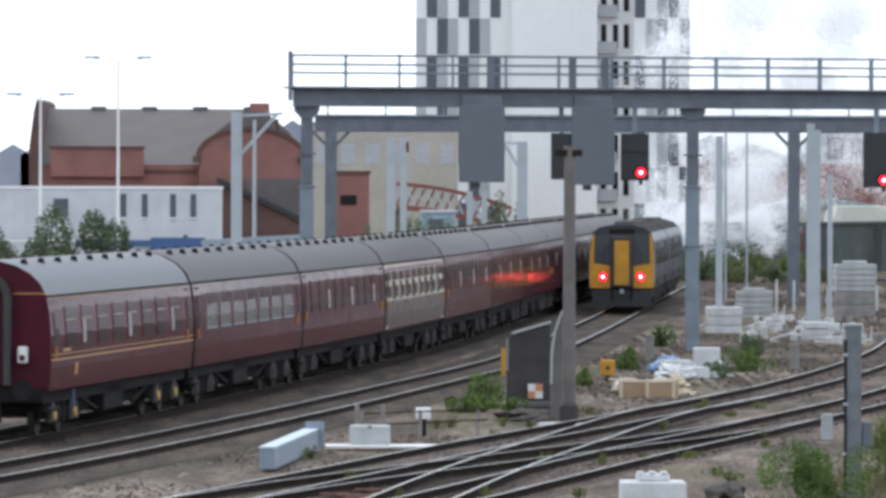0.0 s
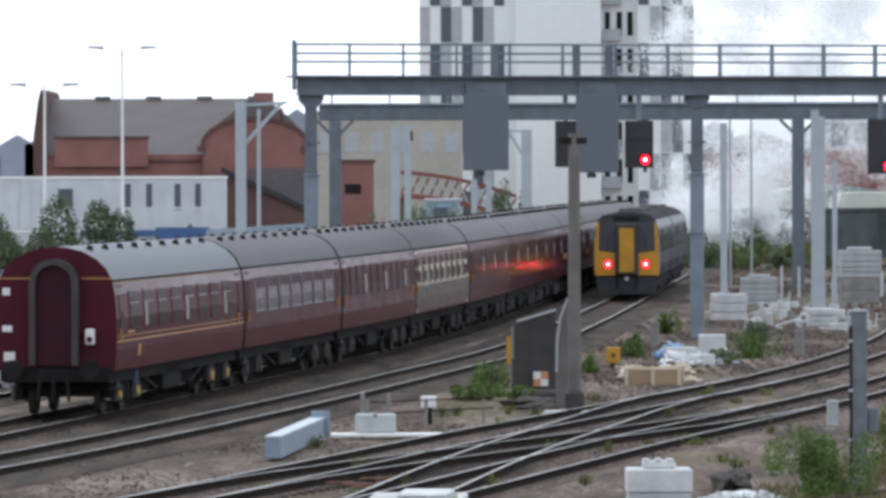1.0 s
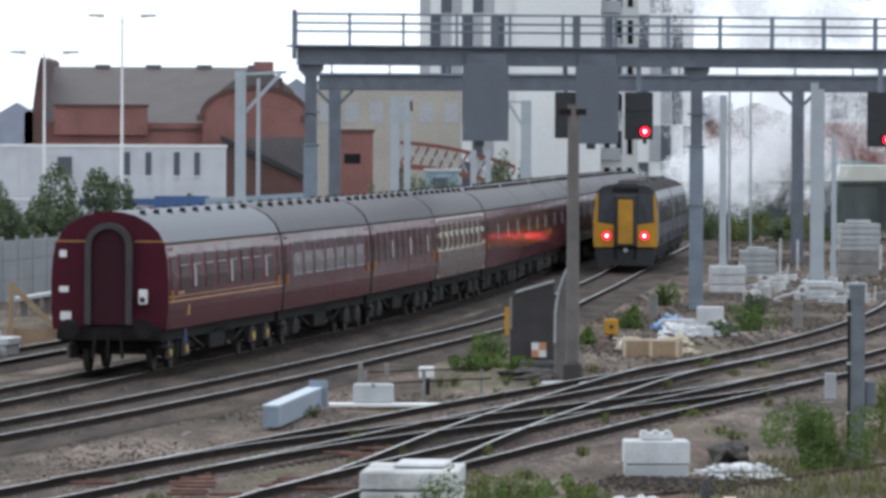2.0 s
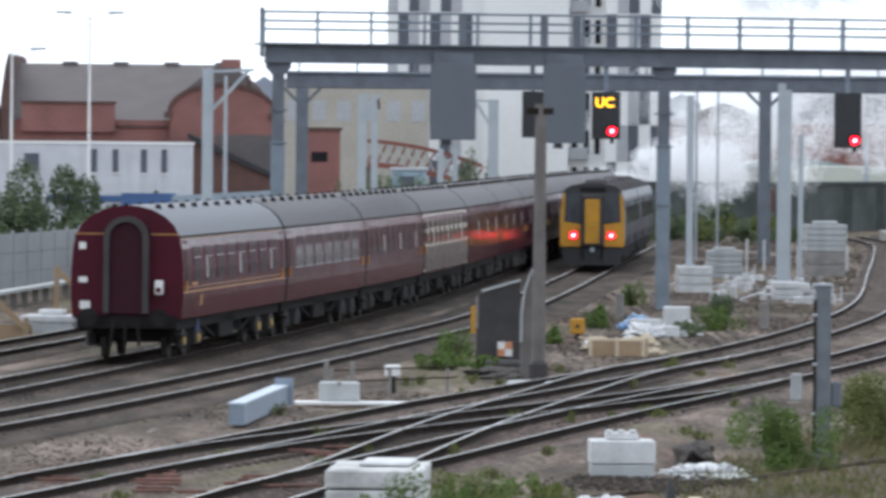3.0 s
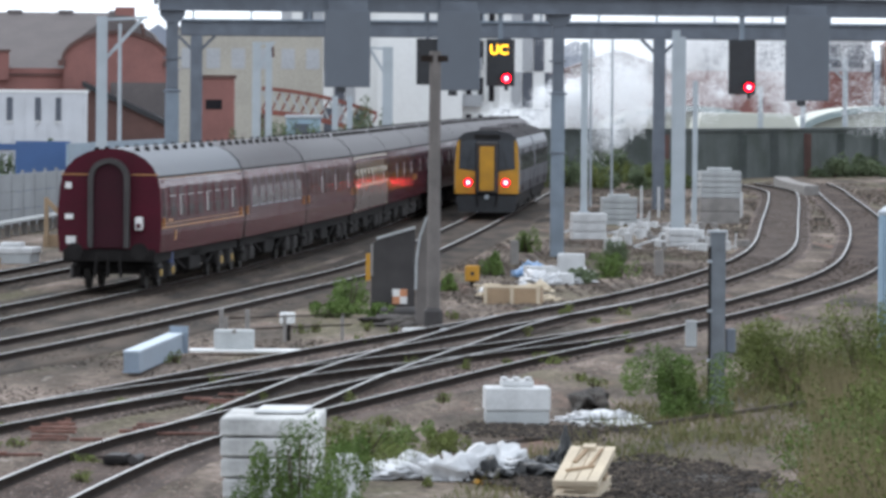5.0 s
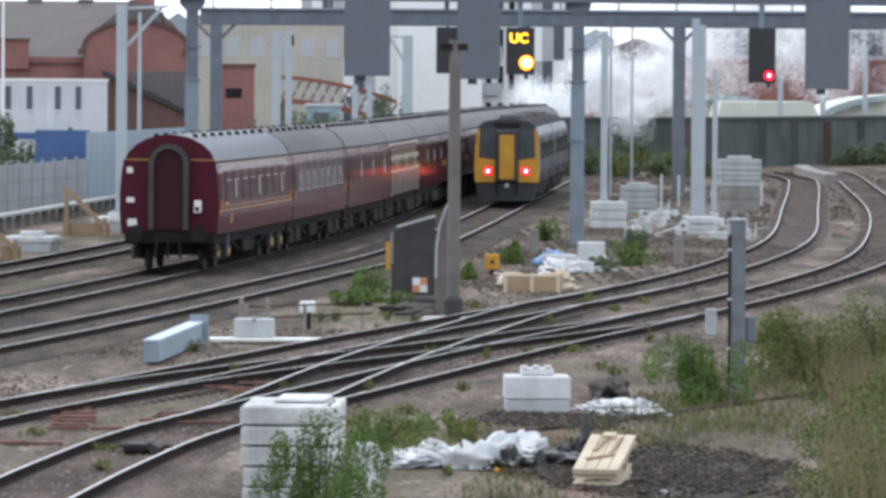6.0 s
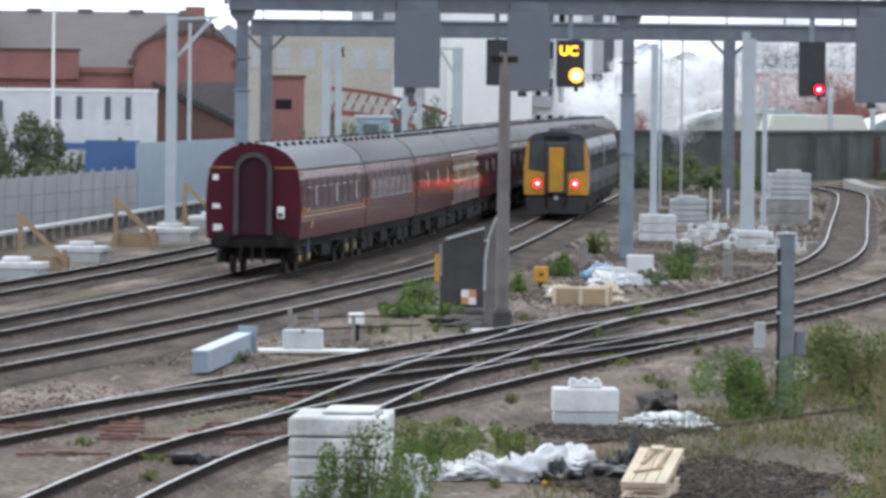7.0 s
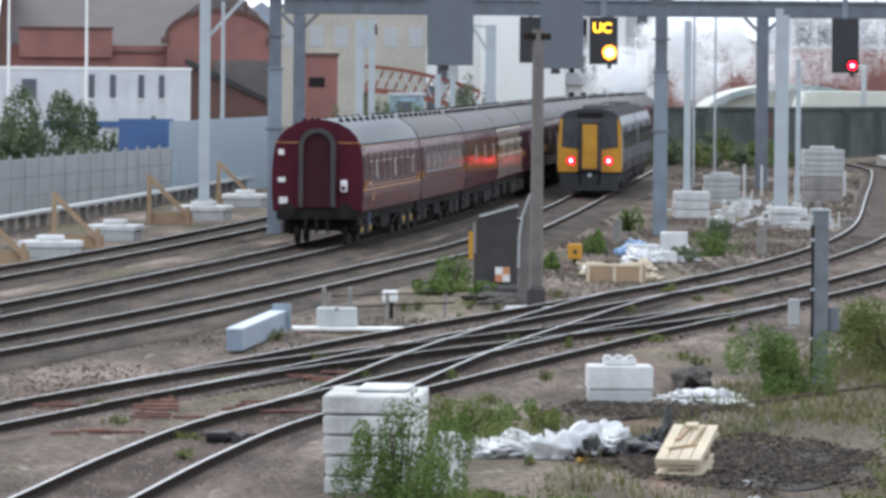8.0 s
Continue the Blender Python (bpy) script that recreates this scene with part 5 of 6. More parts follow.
    part("wing", prism([(2.8, -0.3), (3.3, -0.3), (3.3, 2.3), (3.2, 2.55), (3.04, 2.4), (2.88, 1.95), (2.8, 1.4)], y - 4.2, y - 4.05), M["pole_old"], b)
    for p, q in (((2.8, 0.7), (2.81, 1.42)), ((2.81, 1.42), (2.89, 1.97)), ((2.89, 1.97), (3.05, 2.42)), ((3.05, 2.42), (3.2, 2.56))):
        part("wing_edge", beam((p[0], y - 4.25, p[1]), (q[0], y - 4.25, q[1]), 0.06, 0.06), M["concrete"], b)
    part("rubble", lump((0.85, 1.4, 0.3), 61, 0.3, 4), M["soil"], b, "dark rubble at the foot").location = (2.4, y - 3.2, -0.24)
    part("foot_block", box(1.9, 2.9, y - 1.4, y - 0.3, -0.3, 0.16, bevel=0.08), M["gangway"], b)
    p = part("plate", box(2.3, 2.66, y - 0.06, y - 0.003, 0.22, 0.58), M["white"], b, "small orange and white checked plate")
    for i, j in ((0, 0), (1, 1)):
        part("check", box(2.3 + i * 0.18, 2.48 + i * 0.18, y - 0.07, y - 0.061, 0.22 + j * 0.18, 0.4 + j * 0.18), M["orange_plate"], p)
    c = thing("concrete_pole", pose(3.2, 166.4, 0), "old tapering concrete pole with a clamp at the top", "pole")
    part("shaft", tube((0, 0, -0.3), (0, 0, 6.4), 0.16, 0.135, 10), M["pole_old"], c)
    part("clamp", box(-0.35, 0.3, -0.12, 0.12, 6.15, 6.3), M["rust"], c)
    part("plinth", box(-0.22, 0.22, -0.25, 0.25, -0.35, 0.3, bevel=0.08), M["gangway"], c)
    s = thing("stone_slab", pose(3.0, 163.6, -0.28, 0, 0, 12), "pale broken slab lying on the ground", "slab")
    part("slab", box(-0.5, 0.5, -0.5, 0.5, 0, 0.2, bevel=0.05), M["concrete"], s)


make_barrier()


def make_steel_beam():
    b = thing("steel_beam", pose(-3.3, 138.0, -0.12, 0, 0, -3.9), "short pale blue-grey steel beam lying beside the line", "steel beam")
    # top flange in the lighter copy, the rest in the shaded copy
    part("top_flange", box(-0.15, 0.17, 0, 10.2, 0.4, 0.44), M["beam_top"], b)
    for x in (-0.14, 0.12):
        part("side_flange", box(x, x + 0.04, 0.01, 10.19, 0.052, 0.398), M["beam_side"], b)
    part("end_closer", box(-0.098, 0.118, 0.03, 0.07, 0.052, 0.398), M["beam_side"], b)
    part("bottom_flange", box(-0.15, 0.17, 0, 10.2, 0, 0.05), M["beam_side"], b)
    part("end_plate", box(-0.12, 0.27, 10.22, 10.28, 0, 0.58), M["beam_side"], b)
    p = thing("white_plank", pose(-1.08, 150.9, -0.12, 0, 0, 0.5), "long white plank lying on the ground", "plank")
    part("board", box(-1.25, 1.12, -2.0, -1.3, 0, 0.06, bevel=0.01), M["render_white"], p)
    c = thing("concrete_block", pose(-1.37, 149.6, -0.058), "pale cast concrete block standing on a plank", "concrete block")
    part("block", box(-0.43, 0.43, -0.4, 0.4, 0, 0.4, bevel=0.03), M["concrete"], c)
    part("notch", box(-0.04, 0.04, -0.42, -0.38, 0.33, 0.41), M["concrete_old"], c)
    for x in (-1.66, -1.1):
        s = thing("marker_stake", pose(x, 150.5, -0.2), "thin grey stake behind the block", "stake", "stakes behind the block")
        part("stake", box(-0.05, 0.05, -0.04, 0.04, 0, 0.95), M["concrete_old"], s)
    b = thing("equipment_box", pose(-0.25, 157.5, -0.2), "small white equipment box on a dark stand", "equipment box")
    part("case", box(-0.17, 0.17, -0.14, 0.14, 0.4, 0.66, bevel=0.02), M["render_white"], b)
    part("stand", box(-0.07, 0.07, -0.07, 0.07, 0, 0.4), M["soot_shade"], b)
    r = thing("low_pipe_rail", pose(-1.0, 155.5, -0.2), "low dark pipe rail along the ground", "pipe rail")
    part("pipe", tube((-0.7, 0, 0.32), (2.2, 3, 0.36), 0.02, 0.02, 6), M["rust"], r)
    part("pipe", tube((-0.7, 0, 0.58), (2.2, 3, 0.6), 0.018, 0.018, 6), M["rust"], r)
    for k in range(3):
        part("post", box(-0.65 + k * 1.3, -0.57 + k * 1.3, k * 1.4, k * 1.4 + 0.04, 0, 0.62), M["concrete_old"], r)


make_steel_beam()


def crumple(size, seed):
    """Creased sheeting thrown in a heap."""
    bm = lump((1, 1, 1), seed, 0.28, 4)
    off = Vector((seed * 2.3, seed * 5.1, 0))
    for v in bm.verts:
        crease = abs(noise.noise(v.co * 2.6 + off)) + 0.6 * abs(noise.noise(v.co * 6.0 + off))
        v.co = v.co * (1.18 - 0.75 * crease)
        v.co = Vector((v.co.x * size[0] * 1.15, v.co.y * size[1] * 1.15, v.co.z * size[2] * (0.75 + 0.35 * noise.noise(v.co * 1.5 + off))))
    return bm


def make_rubbish(x, y, size, seed, mat_name, label, name="plastic_sack", z=-0.16):
    t = thing(name, pose(x, y, z, 0, 0, seed * 40), label, "rubbish", "rubbish")
    part("sheeting", crumple(size, seed), M[mat_name], t, smooth=True)


def make_crate(x, y, turn, w, d, h, label):
    c = thing("wooden_crate", pose(x, y, -0.22, 0, 0, turn), label, "crate")
    for s in (-1, 1):
        part("side_board", box(-w / 2, w / 2, s * d / 2 - 0.02, s * d / 2 + 0.02, 0.02, h * 0.9), M["wood"], c, "brown plywood side")
        part("end_board", box(s * w / 2 - 0.02, s * w / 2 + 0.02, -d / 2 + 0.022, d / 2 - 0.022, 0.02, h * 0.9), M["wood"], c)
        part("top_rail", box(-w / 2, w / 2, s * d / 2 - 0.04, s * d / 2 + 0.04, h * 0.905, h), M["wood_fresh"], c, "pale sawn top rail")
    for a in (-1, 0, 1):
        part("batten", box(a * (w / 2 - 0.05) - 0.045, a * (w / 2 - 0.05) + 0.045, -d / 2 - 0.07, -d / 2 - 0.022, 0, h), M["wood_fresh"], c, "pale sawn batten")
    part("filling", box(-w / 2 + 0.03, w / 2 - 0.03, -d / 2 + 0.05, d / 2 - 0.05, 0, h * 0.8), M["wood_fresh"], c)
    for k in range(5):
        part("loose_lath", beam((-w * 0.4, -d * 0.4 + k * 0.2, h * 0.84 + 0.03 * (k % 2)), (w * 0.42, -d * 0.3 + k * 0.17, h * 0.9 + 0.05 * (k % 3)), 0.12, 0.03), M["wood_fresh"], c)


make_crate(5.7, 186, -6, 1.5, 1.1, 0.5, "open wooden crate among plastic sacks")
b = thing("yellow_box", pose(4.95, 200.1, -0.2), "yellow line-side box on a short post", "equipment box")
part("case", box(-0.2, 0.2, -0.15, 0.15, 0.2, 0.65, bevel=0.03), M["yellow"], b)
part("post", box(-0.06, 0.06, -0.06, 0.06, 0, 0.2), M["soot_shade"], b)
part("dial", tube((0, -0.152, 0.42), (0, -0.165, 0.42), 0.06, 0.06, 10), M["black"], b)
RNG = np.random.default_rng(11)
for i in range(9):
    make_rubbish(5.0 + RNG.uniform(0, 1.6), 186.5 + RNG.uniform(0.8, 6), (RNG.uniform(0.14, 0.3), 0.35, RNG.uniform(0.2, 0.4)), i + 1, "wood_fresh" if i % 3 else "plastic", "crumpled pale packing beside a crate", z=0.0 if i < 4 else -0.22)
for i in range(7):
    make_rubbish(6.9 + RNG.uniform(0, 1.7), 203 + RNG.uniform(0, 10), (RNG.uniform(0.25, 0.5), 0.5, RNG.uniform(0.3, 0.55)), i + 20, "blue_sheet" if i in (3, 6) else "plastic", "crumpled white plastic sack in a heap" if i not in (3, 6) else "crumpled blue plastic sheet in a heap")


def make_block(x, y, z, w, d, h, turn=0.0, tone="concrete", label="pale concrete block in a stack", group="stacked blocks"):
    c = thing("concrete_block", pose(x, y, z, 0, 0, turn), label, "concrete block", group)
    part("block", box(-w / 2, w / 2, -d / 2, d / 2, 0, h, bevel=0.025), M[tone], c)
    return c


def stack(x, y, w, d, h, n, turn, tone="concrete", z=-0.25, label="pale concrete block in a stack"):
    for k in range(n):
        make_block(x + random.uniform(-0.02, 0.02), y + random.uniform(-0.03, 0.03), z + k * h / n, w, d, h / n - 0.012, turn + random.uniform(-1, 1), tone, label)


make_block(7.1, 206, -0.2, 0.9, 0.7, 0.5, 8, "concrete_white", "white foam box in a rubbish heap", "rubbish boxes")
make_block(8.2, 211, -0.2, 0.8, 0.6, 0.75, -5, "concrete_white", "white foam box in a rubbish heap", "rubbish boxes")
make_block(7.6, 204, -0.2, 0.7, 0.6, 0.35, 15, "concrete_white", "white foam box in a rubbish heap", "rubbish boxes")
stack(10.95, 265.5, 1.3, 1.3, 1.05, 3, 2, "concrete_white")
stack(13.4, 294, 1.5, 1.5, 1.2, 5, 0, label="grey concrete slab in a stack")
make_block(13.4, 294, 0.95, 0.9, 0.9, 0.12)
stack(17.8, 297, 1.65, 1.6, 1.15, 2, 0, "concrete_old", label="weathered concrete block under a stack of slabs")
stack(17.8, 297, 1.7, 1.6, 1.15, 5, 3, "concrete", z=0.9, label="grey concrete slab in a stack")
make_block(17.8, 297, 2.06, 1.0, 1.0, 0.12)
for i in range(70):
    make_block(13.9 + RNG.normal(0, 1.2), 246 + RNG.uniform(0, 44), -0.25, RNG.uniform(0.08, 0.36), RNG.uniform(0.2, 0.6), RNG.uniform(0.1, 0.5), RNG.uniform(-40, 40), "concrete_white" if i % 3 else "concrete_old", "fresh white block round the mast footings", "blocks round the masts")
stack(13.75, 252.6, 0.95, 1.0, 0.75, 3, 4, "concrete_white")
stack(14.5, 258.0, 0.8, 0.9, 0.6, 2, -8, "concrete_white")
for i in range(14):
    x, y = 13.6 + RNG.normal(0, 1.3), 250 + RNG.uniform(0, 50)
    p = thing("cantilever_part", pose(x, y, -0.22, 0, 0, RNG.uniform(-60, 60)), "white steel bracket lying among the blocks", "bracket", "brackets round the masts")
    part("arm", tube((-0.5, 0, 0.06), (0.5, 0, 0.1 + RNG.uniform(0, 0.3)), 0.04, 0.04, 6), M["concrete_white"], p)
    part("upright", tube((0.45, 0, 0.05), (0.5, 0, 0.3 + RNG.uniform(0, 0.35)), 0.045, 0.03, 6), M["concrete_white"], p)
for i in range(9):
    p = thing("white_post", pose(14.6 + i * 0.62 + RNG.uniform(-0.1, 0.1), 300 + RNG.uniform(0, 14), -0.2), "short white marker post near the masts", "post", "white posts")
    part("shaft", box(-0.05, 0.05, -0.05, 0.05, 0, 0.8 + RNG.uniform(0, 0.6)), M["concrete_white"], p)
    part("cap", box(-0.09, 0.09, -0.09, 0.09, 0.5, 0.58), M["concrete_white"], p)
p = thing("marker_post", pose(8.75, 156, -0.2), "small white post-like cabinet beside the rails", "cabinet")
part("case", box(-0.12, 0.12, -0.12, 0.12, 0, 0.6, bevel=0.02), M["concrete"], p)
for x, y in ((6.95, 226), (11.0, 214)):
    p = thing("marker_post", pose(x, y, -0.2), "small pale post between the lines", "post")
    part("case", box(-0.14, 0.14, -0.1, 0.1, 0, 0.8, bevel=0.02), M["concrete_old"], p)
p = thing("marker_post", pose(22.0, 262, -0.2), "thin dark post beside the curve", "post")
part("case", box(-0.06, 0.06, -0.06, 0.06, 0, 1.2), M["soot_shade"], p)


def make_platform():
    p = thing("low_platform", pose(0, 0, 0), "low pale concrete ramp beside the curve", "platform", kind="structure")
    part("edge", sweep(spline([(27.35, 374), (27.5, 392), (28.3, 412)], 3), [(-0.4, -0.4), (0.4, -0.4), (0.4, 0.36), (-0.4, 0.36)]), M["concrete_old"], p)


# ---- foreground ----
for k in range(5):
    make_block(-0.33 + random.uniform(-0.02, 0.02), 95.0, -0.22 + k * 0.275, 1.3, 2.7, 0.252, random.uniform(-2, 2) - 2, "concrete_weathered", "weathered concrete slab in a tall stack", "tall stack")
make_block(-0.2, 95.3, 1.145, 0.7, 1.6, 0.05, -4, "concrete_white", "thin pale slab on top of the stack", "tall stack")
make_block(0.62, 94.0, -0.22, 0.4, 0.5, 0.85, 3, "concrete_white", "small white block beside the stack", "tall stack")
make_block(3.7, 118.5, -0.22, 1.08, 1.0, 0.32, 0, "concrete", "pale concrete block under another", "low stack")
make_block(3.7, 118.5, 0.105, 1.1, 1.02, 0.4, 1, "concrete_white", "pale concrete block with a rounded rim", "low stack")
make_block(3.7, 118.5, 0.508, 0.55, 0.55, 0.12, 1, "concrete_white", "small lifting block on top of a concrete block", "low stack")
for i in range(3):
    make_block(3.48 + i * 0.2, 118.3, 0.63, 0.13, 0.2, 0.05, 0, "concrete_white", "lifting lug on a concrete block", "low stack")


def make_column():
    c = thing("steel_column", pose(7.63, 127.6, 0), "grey steel column stub with a bolted plate", "column")
    bm = bmesh.new()
    box(-0.14, 0.14, -0.15, -0.12, -0.3, 2.95, bm)
    box(-0.14, 0.14, 0.12, 0.15, -0.3, 2.95, bm)
    box(0.03, 0.14, -0.12, 0.12, -0.3, 2.95, bm)
    box(-0.14, -0.06, -0.12, 0.12, -0.3, 2.95, bm)
    part("shaft", bm, M["steel_worn"], c)
    part("cable", tube((-0.15, -0.17, -0.3), (-0.15, -0.17, 2.7), 0.025, 0.025, 6), M["soot_shade"], c, "dark cable along the column")
    for z in (0.6, 1.5, 2.4):
        part("clip", box(-0.19, -0.11, -0.2, -0.152, z, z + 0.05), M["galv"], c)
    part("junction_box", box(0.16, 0.34, -0.1, 0.1, 0.75, 1.2, bevel=0.02), M["steel_dark"], c, "grey junction box")
    part("base_plate", box(-0.3, 0.3, -0.3, 0.3, -0.3, -0.14), M["steel_dark"], c)
    part("cap_plate", box(-0.17, 0.17, -0.17, 0.17, 2.95, 2.99), M["galv"], c)


make_column()


def make_container():
    c = thing("shipping_container", pose(12.3, 148.5, -0.1, 0, 0, -6), "pale blue corrugated steel container", "container")
    part("body", box(0.04, 2.4, 0.04, 6.0, 0.15, 3.0), M["container"], c)
    part("roof", box(-0.02, 2.46, -0.02, 6.06, 3.0, 3.1, bevel=0.02), M["galv"], c)
    for x in (0, 2.36):
        part("corner_post", box(x, x + 0.1, -0.03, 0.1, 0, 3.0), M["container"], c)
    for i in range(7):
        part("rib", box(1.2 + i * 0.17, 1.29 + i * 0.17, -0.012, 0.038, 0.18, 2.95), M["fence_blue"], c)
    part("door_leaf", box(0.12, 1.1, -0.01, 0.038, 0.18, 2.95, bevel=0.008), M["container"], c)
    part("hinge_post", box(1.11, 1.17, -0.03, 0.038, 0.18, 2.95), M["fence_blue"], c)
    for i in range(28):
        part("rib", box(-0.012, 0.038, 0.25 + i * 0.2, 0.36 + i * 0.2, 0.18, 2.95), M["container"], c)
    part("base_rail", box(0.0, 2.44, 0.0, 6.0, 0, 0.148), M["steel_dark"], c)
    for x in (1.45, 1.8):
        part("lock_rod", tube((x, -0.045, 0.2), (x, -0.045, 2.9), 0.02, 0.02, 6), M["galv"], c)


make_container()


def make_pallets():
    """Two pallets leaning on a small heap, the upper one raised more at its far end."""
    for z, lift, turn, dx in ((-0.17, 8.0, -10, 0.0), (0.03, 17.0, -13, 0.0)):
        p = thing("timber_pallet", pose(3.86 + dx, 97.0, z, lift, 0, turn), "raw timber pallet leaning in a small pile", "pallet", "pile of pallets")
        for x in (-0.27, 0, 0.27):
            part("bearer", box(x - 0.04, x + 0.04, 0.03, 1.38, 0, 0.08), M["wood_fresh"], p)
        for k in range(4):
            part("board", box(-0.32 + k * 0.163, -0.32 + k * 0.163 + 0.148, 0.0, 1.4, 0.082, 0.108), M["wood_fresh"], p)
        for y in (0.0, 1.32):
            part("end_board", box(-0.32, 0.32, y, y + 0.08, -0.03, -0.002), M["wood_fresh"], p)
        part("near_edge", box(-0.325, 0.325, -0.026, -0.002, 0.03, 0.11), M["wood_fresh"], p)
        if lift > 10:
            part("loose_lath", beam((-0.2, 0.35, 0.125), (0.16, 0.55, 0.125), 0.05, 0.03), M["wood"], p)
            part("loose_lath", beam((-0.14, 0.7, 0.125), (-0.05, 1.3, 0.125), 0.06, 0.03), M["wood"], p)
            part("loose_lath", beam((0.1, 0.6, 0.125), (0.15, 1.25, 0.125), 0.04, 0.03), M["wood"], p)
            part("block", box(-0.12, 0.06, 1.2, 1.34, 0.11, 0.17), M["wood_fresh"], p)
        else:
            part("prop_block", box(-0.3, 0.3, 1.1, 1.34, -0.2, -0.035), M["wood_fresh"], p)
            part("riser", box(-0.28, 0.28, 1.0, 1.3, 0.11, 0.38), M["wood"], p)


make_pallets()
for i, (x, y, sx, sz, mt, lb) in enumerate((
        (1.2, 102.6, 0.5, 0.42, "plastic", "crumpled white plastic sack on black soil"), (1.78, 103.0, 0.4, 0.46, "plastic", "crumpled white plastic sack on black soil"),
        (2.5, 102.2, 0.34, 0.62, "plastic", "torn white plastic sheet with dark folds"), (2.95, 103.0, 0.4, 0.6, "plastic", "torn white plastic sheet with dark folds"),
        (2.85, 101.8, 0.28, 0.4, "black_sheet", "black plastic sheet in folds"), (3.5, 102.4, 0.42, 0.36, "black_sheet", "black plastic sheet in folds"),
        (2.7, 101.2, 0.13, 0.1, "yellow", "small yellow plastic bag"), (5.05, 120.6, 0.4, 0.2, "plastic", "white plastic sheeting on a slab"),
        (5.45, 121.2, 0.3, 0.22, "plastic", "white plastic sheeting on a slab"), (4.75, 95.6, 0.09, 0.1, "plastic", "small scrap of white plastic"),
        (4.7, 92.5, 0.07, 0.08, "plastic", "small scrap of white plastic"))):
    make_rubbish(x, y, (sx, 0.6 if sx > 0.25 else sx, sz * 0.85), i + 50, mt, lb)
t = thing("black_sheet_peak", pose(3.95, 103.6, -0.2), "black plastic sheet standing up in a point", "rubbish")
bm = crumple((0.42, 0.4, 0.62), 95)
for v in bm.verts:
    k = min(max(v.co.z / 0.7, 0), 1)
    v.co.x, v.co.y, v.co.z = v.co.x * (1 - 0.72 * k), v.co.y * (1 - 0.72 * k), v.co.z * (1 + 0.12 * k)
part("sheeting", bm, M["black_sheet"], t)
for i, (x, y, sx, sy, sz) in enumerate(((5.1, 101.5, 1.6, 5.2, 0.14), (3.9, 116.6, 1.0, 1.6, 0.1), (5.2, 124.5, 0.36, 1.5, 0.45))):
    t = thing("soil_heap", pose(x, y, -0.24), "low heap of black soil", "soil heap", "soil heaps")
    part("soil", lump((sx, sy, sz), i + 80, 0.22, 5), M["soil"], t, smooth=True)
for x, y, turn, w in ((5.3, 119.8, 3, 1.3), ):
    t = thing("stone_slab", pose(x, y, -0.22, 0, 0, turn), "pale slab under plastic sheeting", "slab")
    part("slab", box(-w / 2, w / 2, -1.6, 1.6, 0, 0.08, bevel=0.01), M["concrete"], t)
k = thing("timber_edging", pose(0, 0, 0), "long low timber edging beside the grass", "edging", kind="structure")
part("edging_board", sweep(spline([(3.05, 111.7), (5.2, 116.8), (7.6, 123), (10, 129.5)], 3), [(-0.04, -0.4), (0.04, -0.4), (0.04, -0.1), (-0.04, -0.1)]), M["sleeper"], k)
b = thing("point_motor", pose(-2.55, 105.2, -0.1, 0, 0, -8), "black point machine between the rails", "point machine")
part("case", box(-0.3, 0.02, -0.5, 0.5, -0.02, 0.1, bevel=0.03), M["soot_shade"], b)
part("cover", box(-0.28, 0.0, -0.45, 0.3, 0.102, 0.13, bevel=0.01), M["gangway"], b, "grey worn lid")
part("motor", tube((0.14, -0.4, 0.05), (0.14, 0.4, 0.05), 0.07, 0.07, 12), M["gangway"], b)
part("rod", tube((-0.5, 0.2, 0.06), (0.6, 0.2, 0.06), 0.02, 0.02, 6), M["rust"], b)
RNG = np.random.default_rng(3)
for x0, y0, n in ((-4.1, 116.0, 11), (-2.1, 116.2, 8), (-5.8, 116.4, 5), (-1.7, 127.5, 6), (-4.6, 108.0, 3)):
    for k in range(n):
        t = thing("loose_timber", pose(x0 + RNG.normal(0, 0.28), y0 + RNG.normal(0, 1.3), -0.2 + 0.02 * (k % 3), 0, 0, RNG.uniform(70, 110)), "rusty orange-red timber lying on the ballast", "timber", "loose timbers")
        part("timber", box(-0.06, 0.06, -RNG.uniform(0.1, 0.6), RNG.uniform(0.1, 0.5), 0.03, 0.08, bevel=0.01), M["wood_red"], t)

# ---- plants ----
bush(6.68, 122.3, (0.78, 1.3, 1.3), 1, "leaf", 5200, 0.042)
bush(0.0, 88.2, (0.58, 0.8, 1.6), 3, "leaf", 6500, 0.033)
bush(0.35, 87.0, (0.6, 0.8, 0.85), 4, "leaf", 3600, 0.033)
bush(1.0, 107.5, (0.9, 1.4, 0.7), 5, "leaf_olive", 1200, 0.045)
bush(1.6, 103.0, (0.7, 1.2, 0.5), 6, "leaf_olive", 900, 0.04)
bush(2.2, 84.5, (1.2, 1.0, 0.6), 7, "leaf_olive", 1300, 0.04)
RNG = np.random.default_rng(21)
for i, (x, y, sx, h) in enumerate(((1.3, 85.5, 0.9, 0.5), (2.6, 85.8, 0.9, 0.42), (3.4, 87.0, 0.8, 0.36), (1.9, 88.5, 0.7, 0.35), (0.9, 90.0, 0.5, 0.35), (5.2, 86.5, 1.0, 0.35), (6.4, 89, 0.9, 0.4),
                                   (1.5, 109.5, 0.5, 0.55), (2.2, 110.5, 0.4, 0.4), (0.75, 104, 0.45, 0.5))):
    bush(x, y, (sx, 1.1, h), 200 + i, "leaf" if i % 2 else "leaf_olive", 1100, 0.04, "low green weeds and grass fronds", "weed_patch")
for i in range(64):
    y = 92 + 46 * (i / 64)
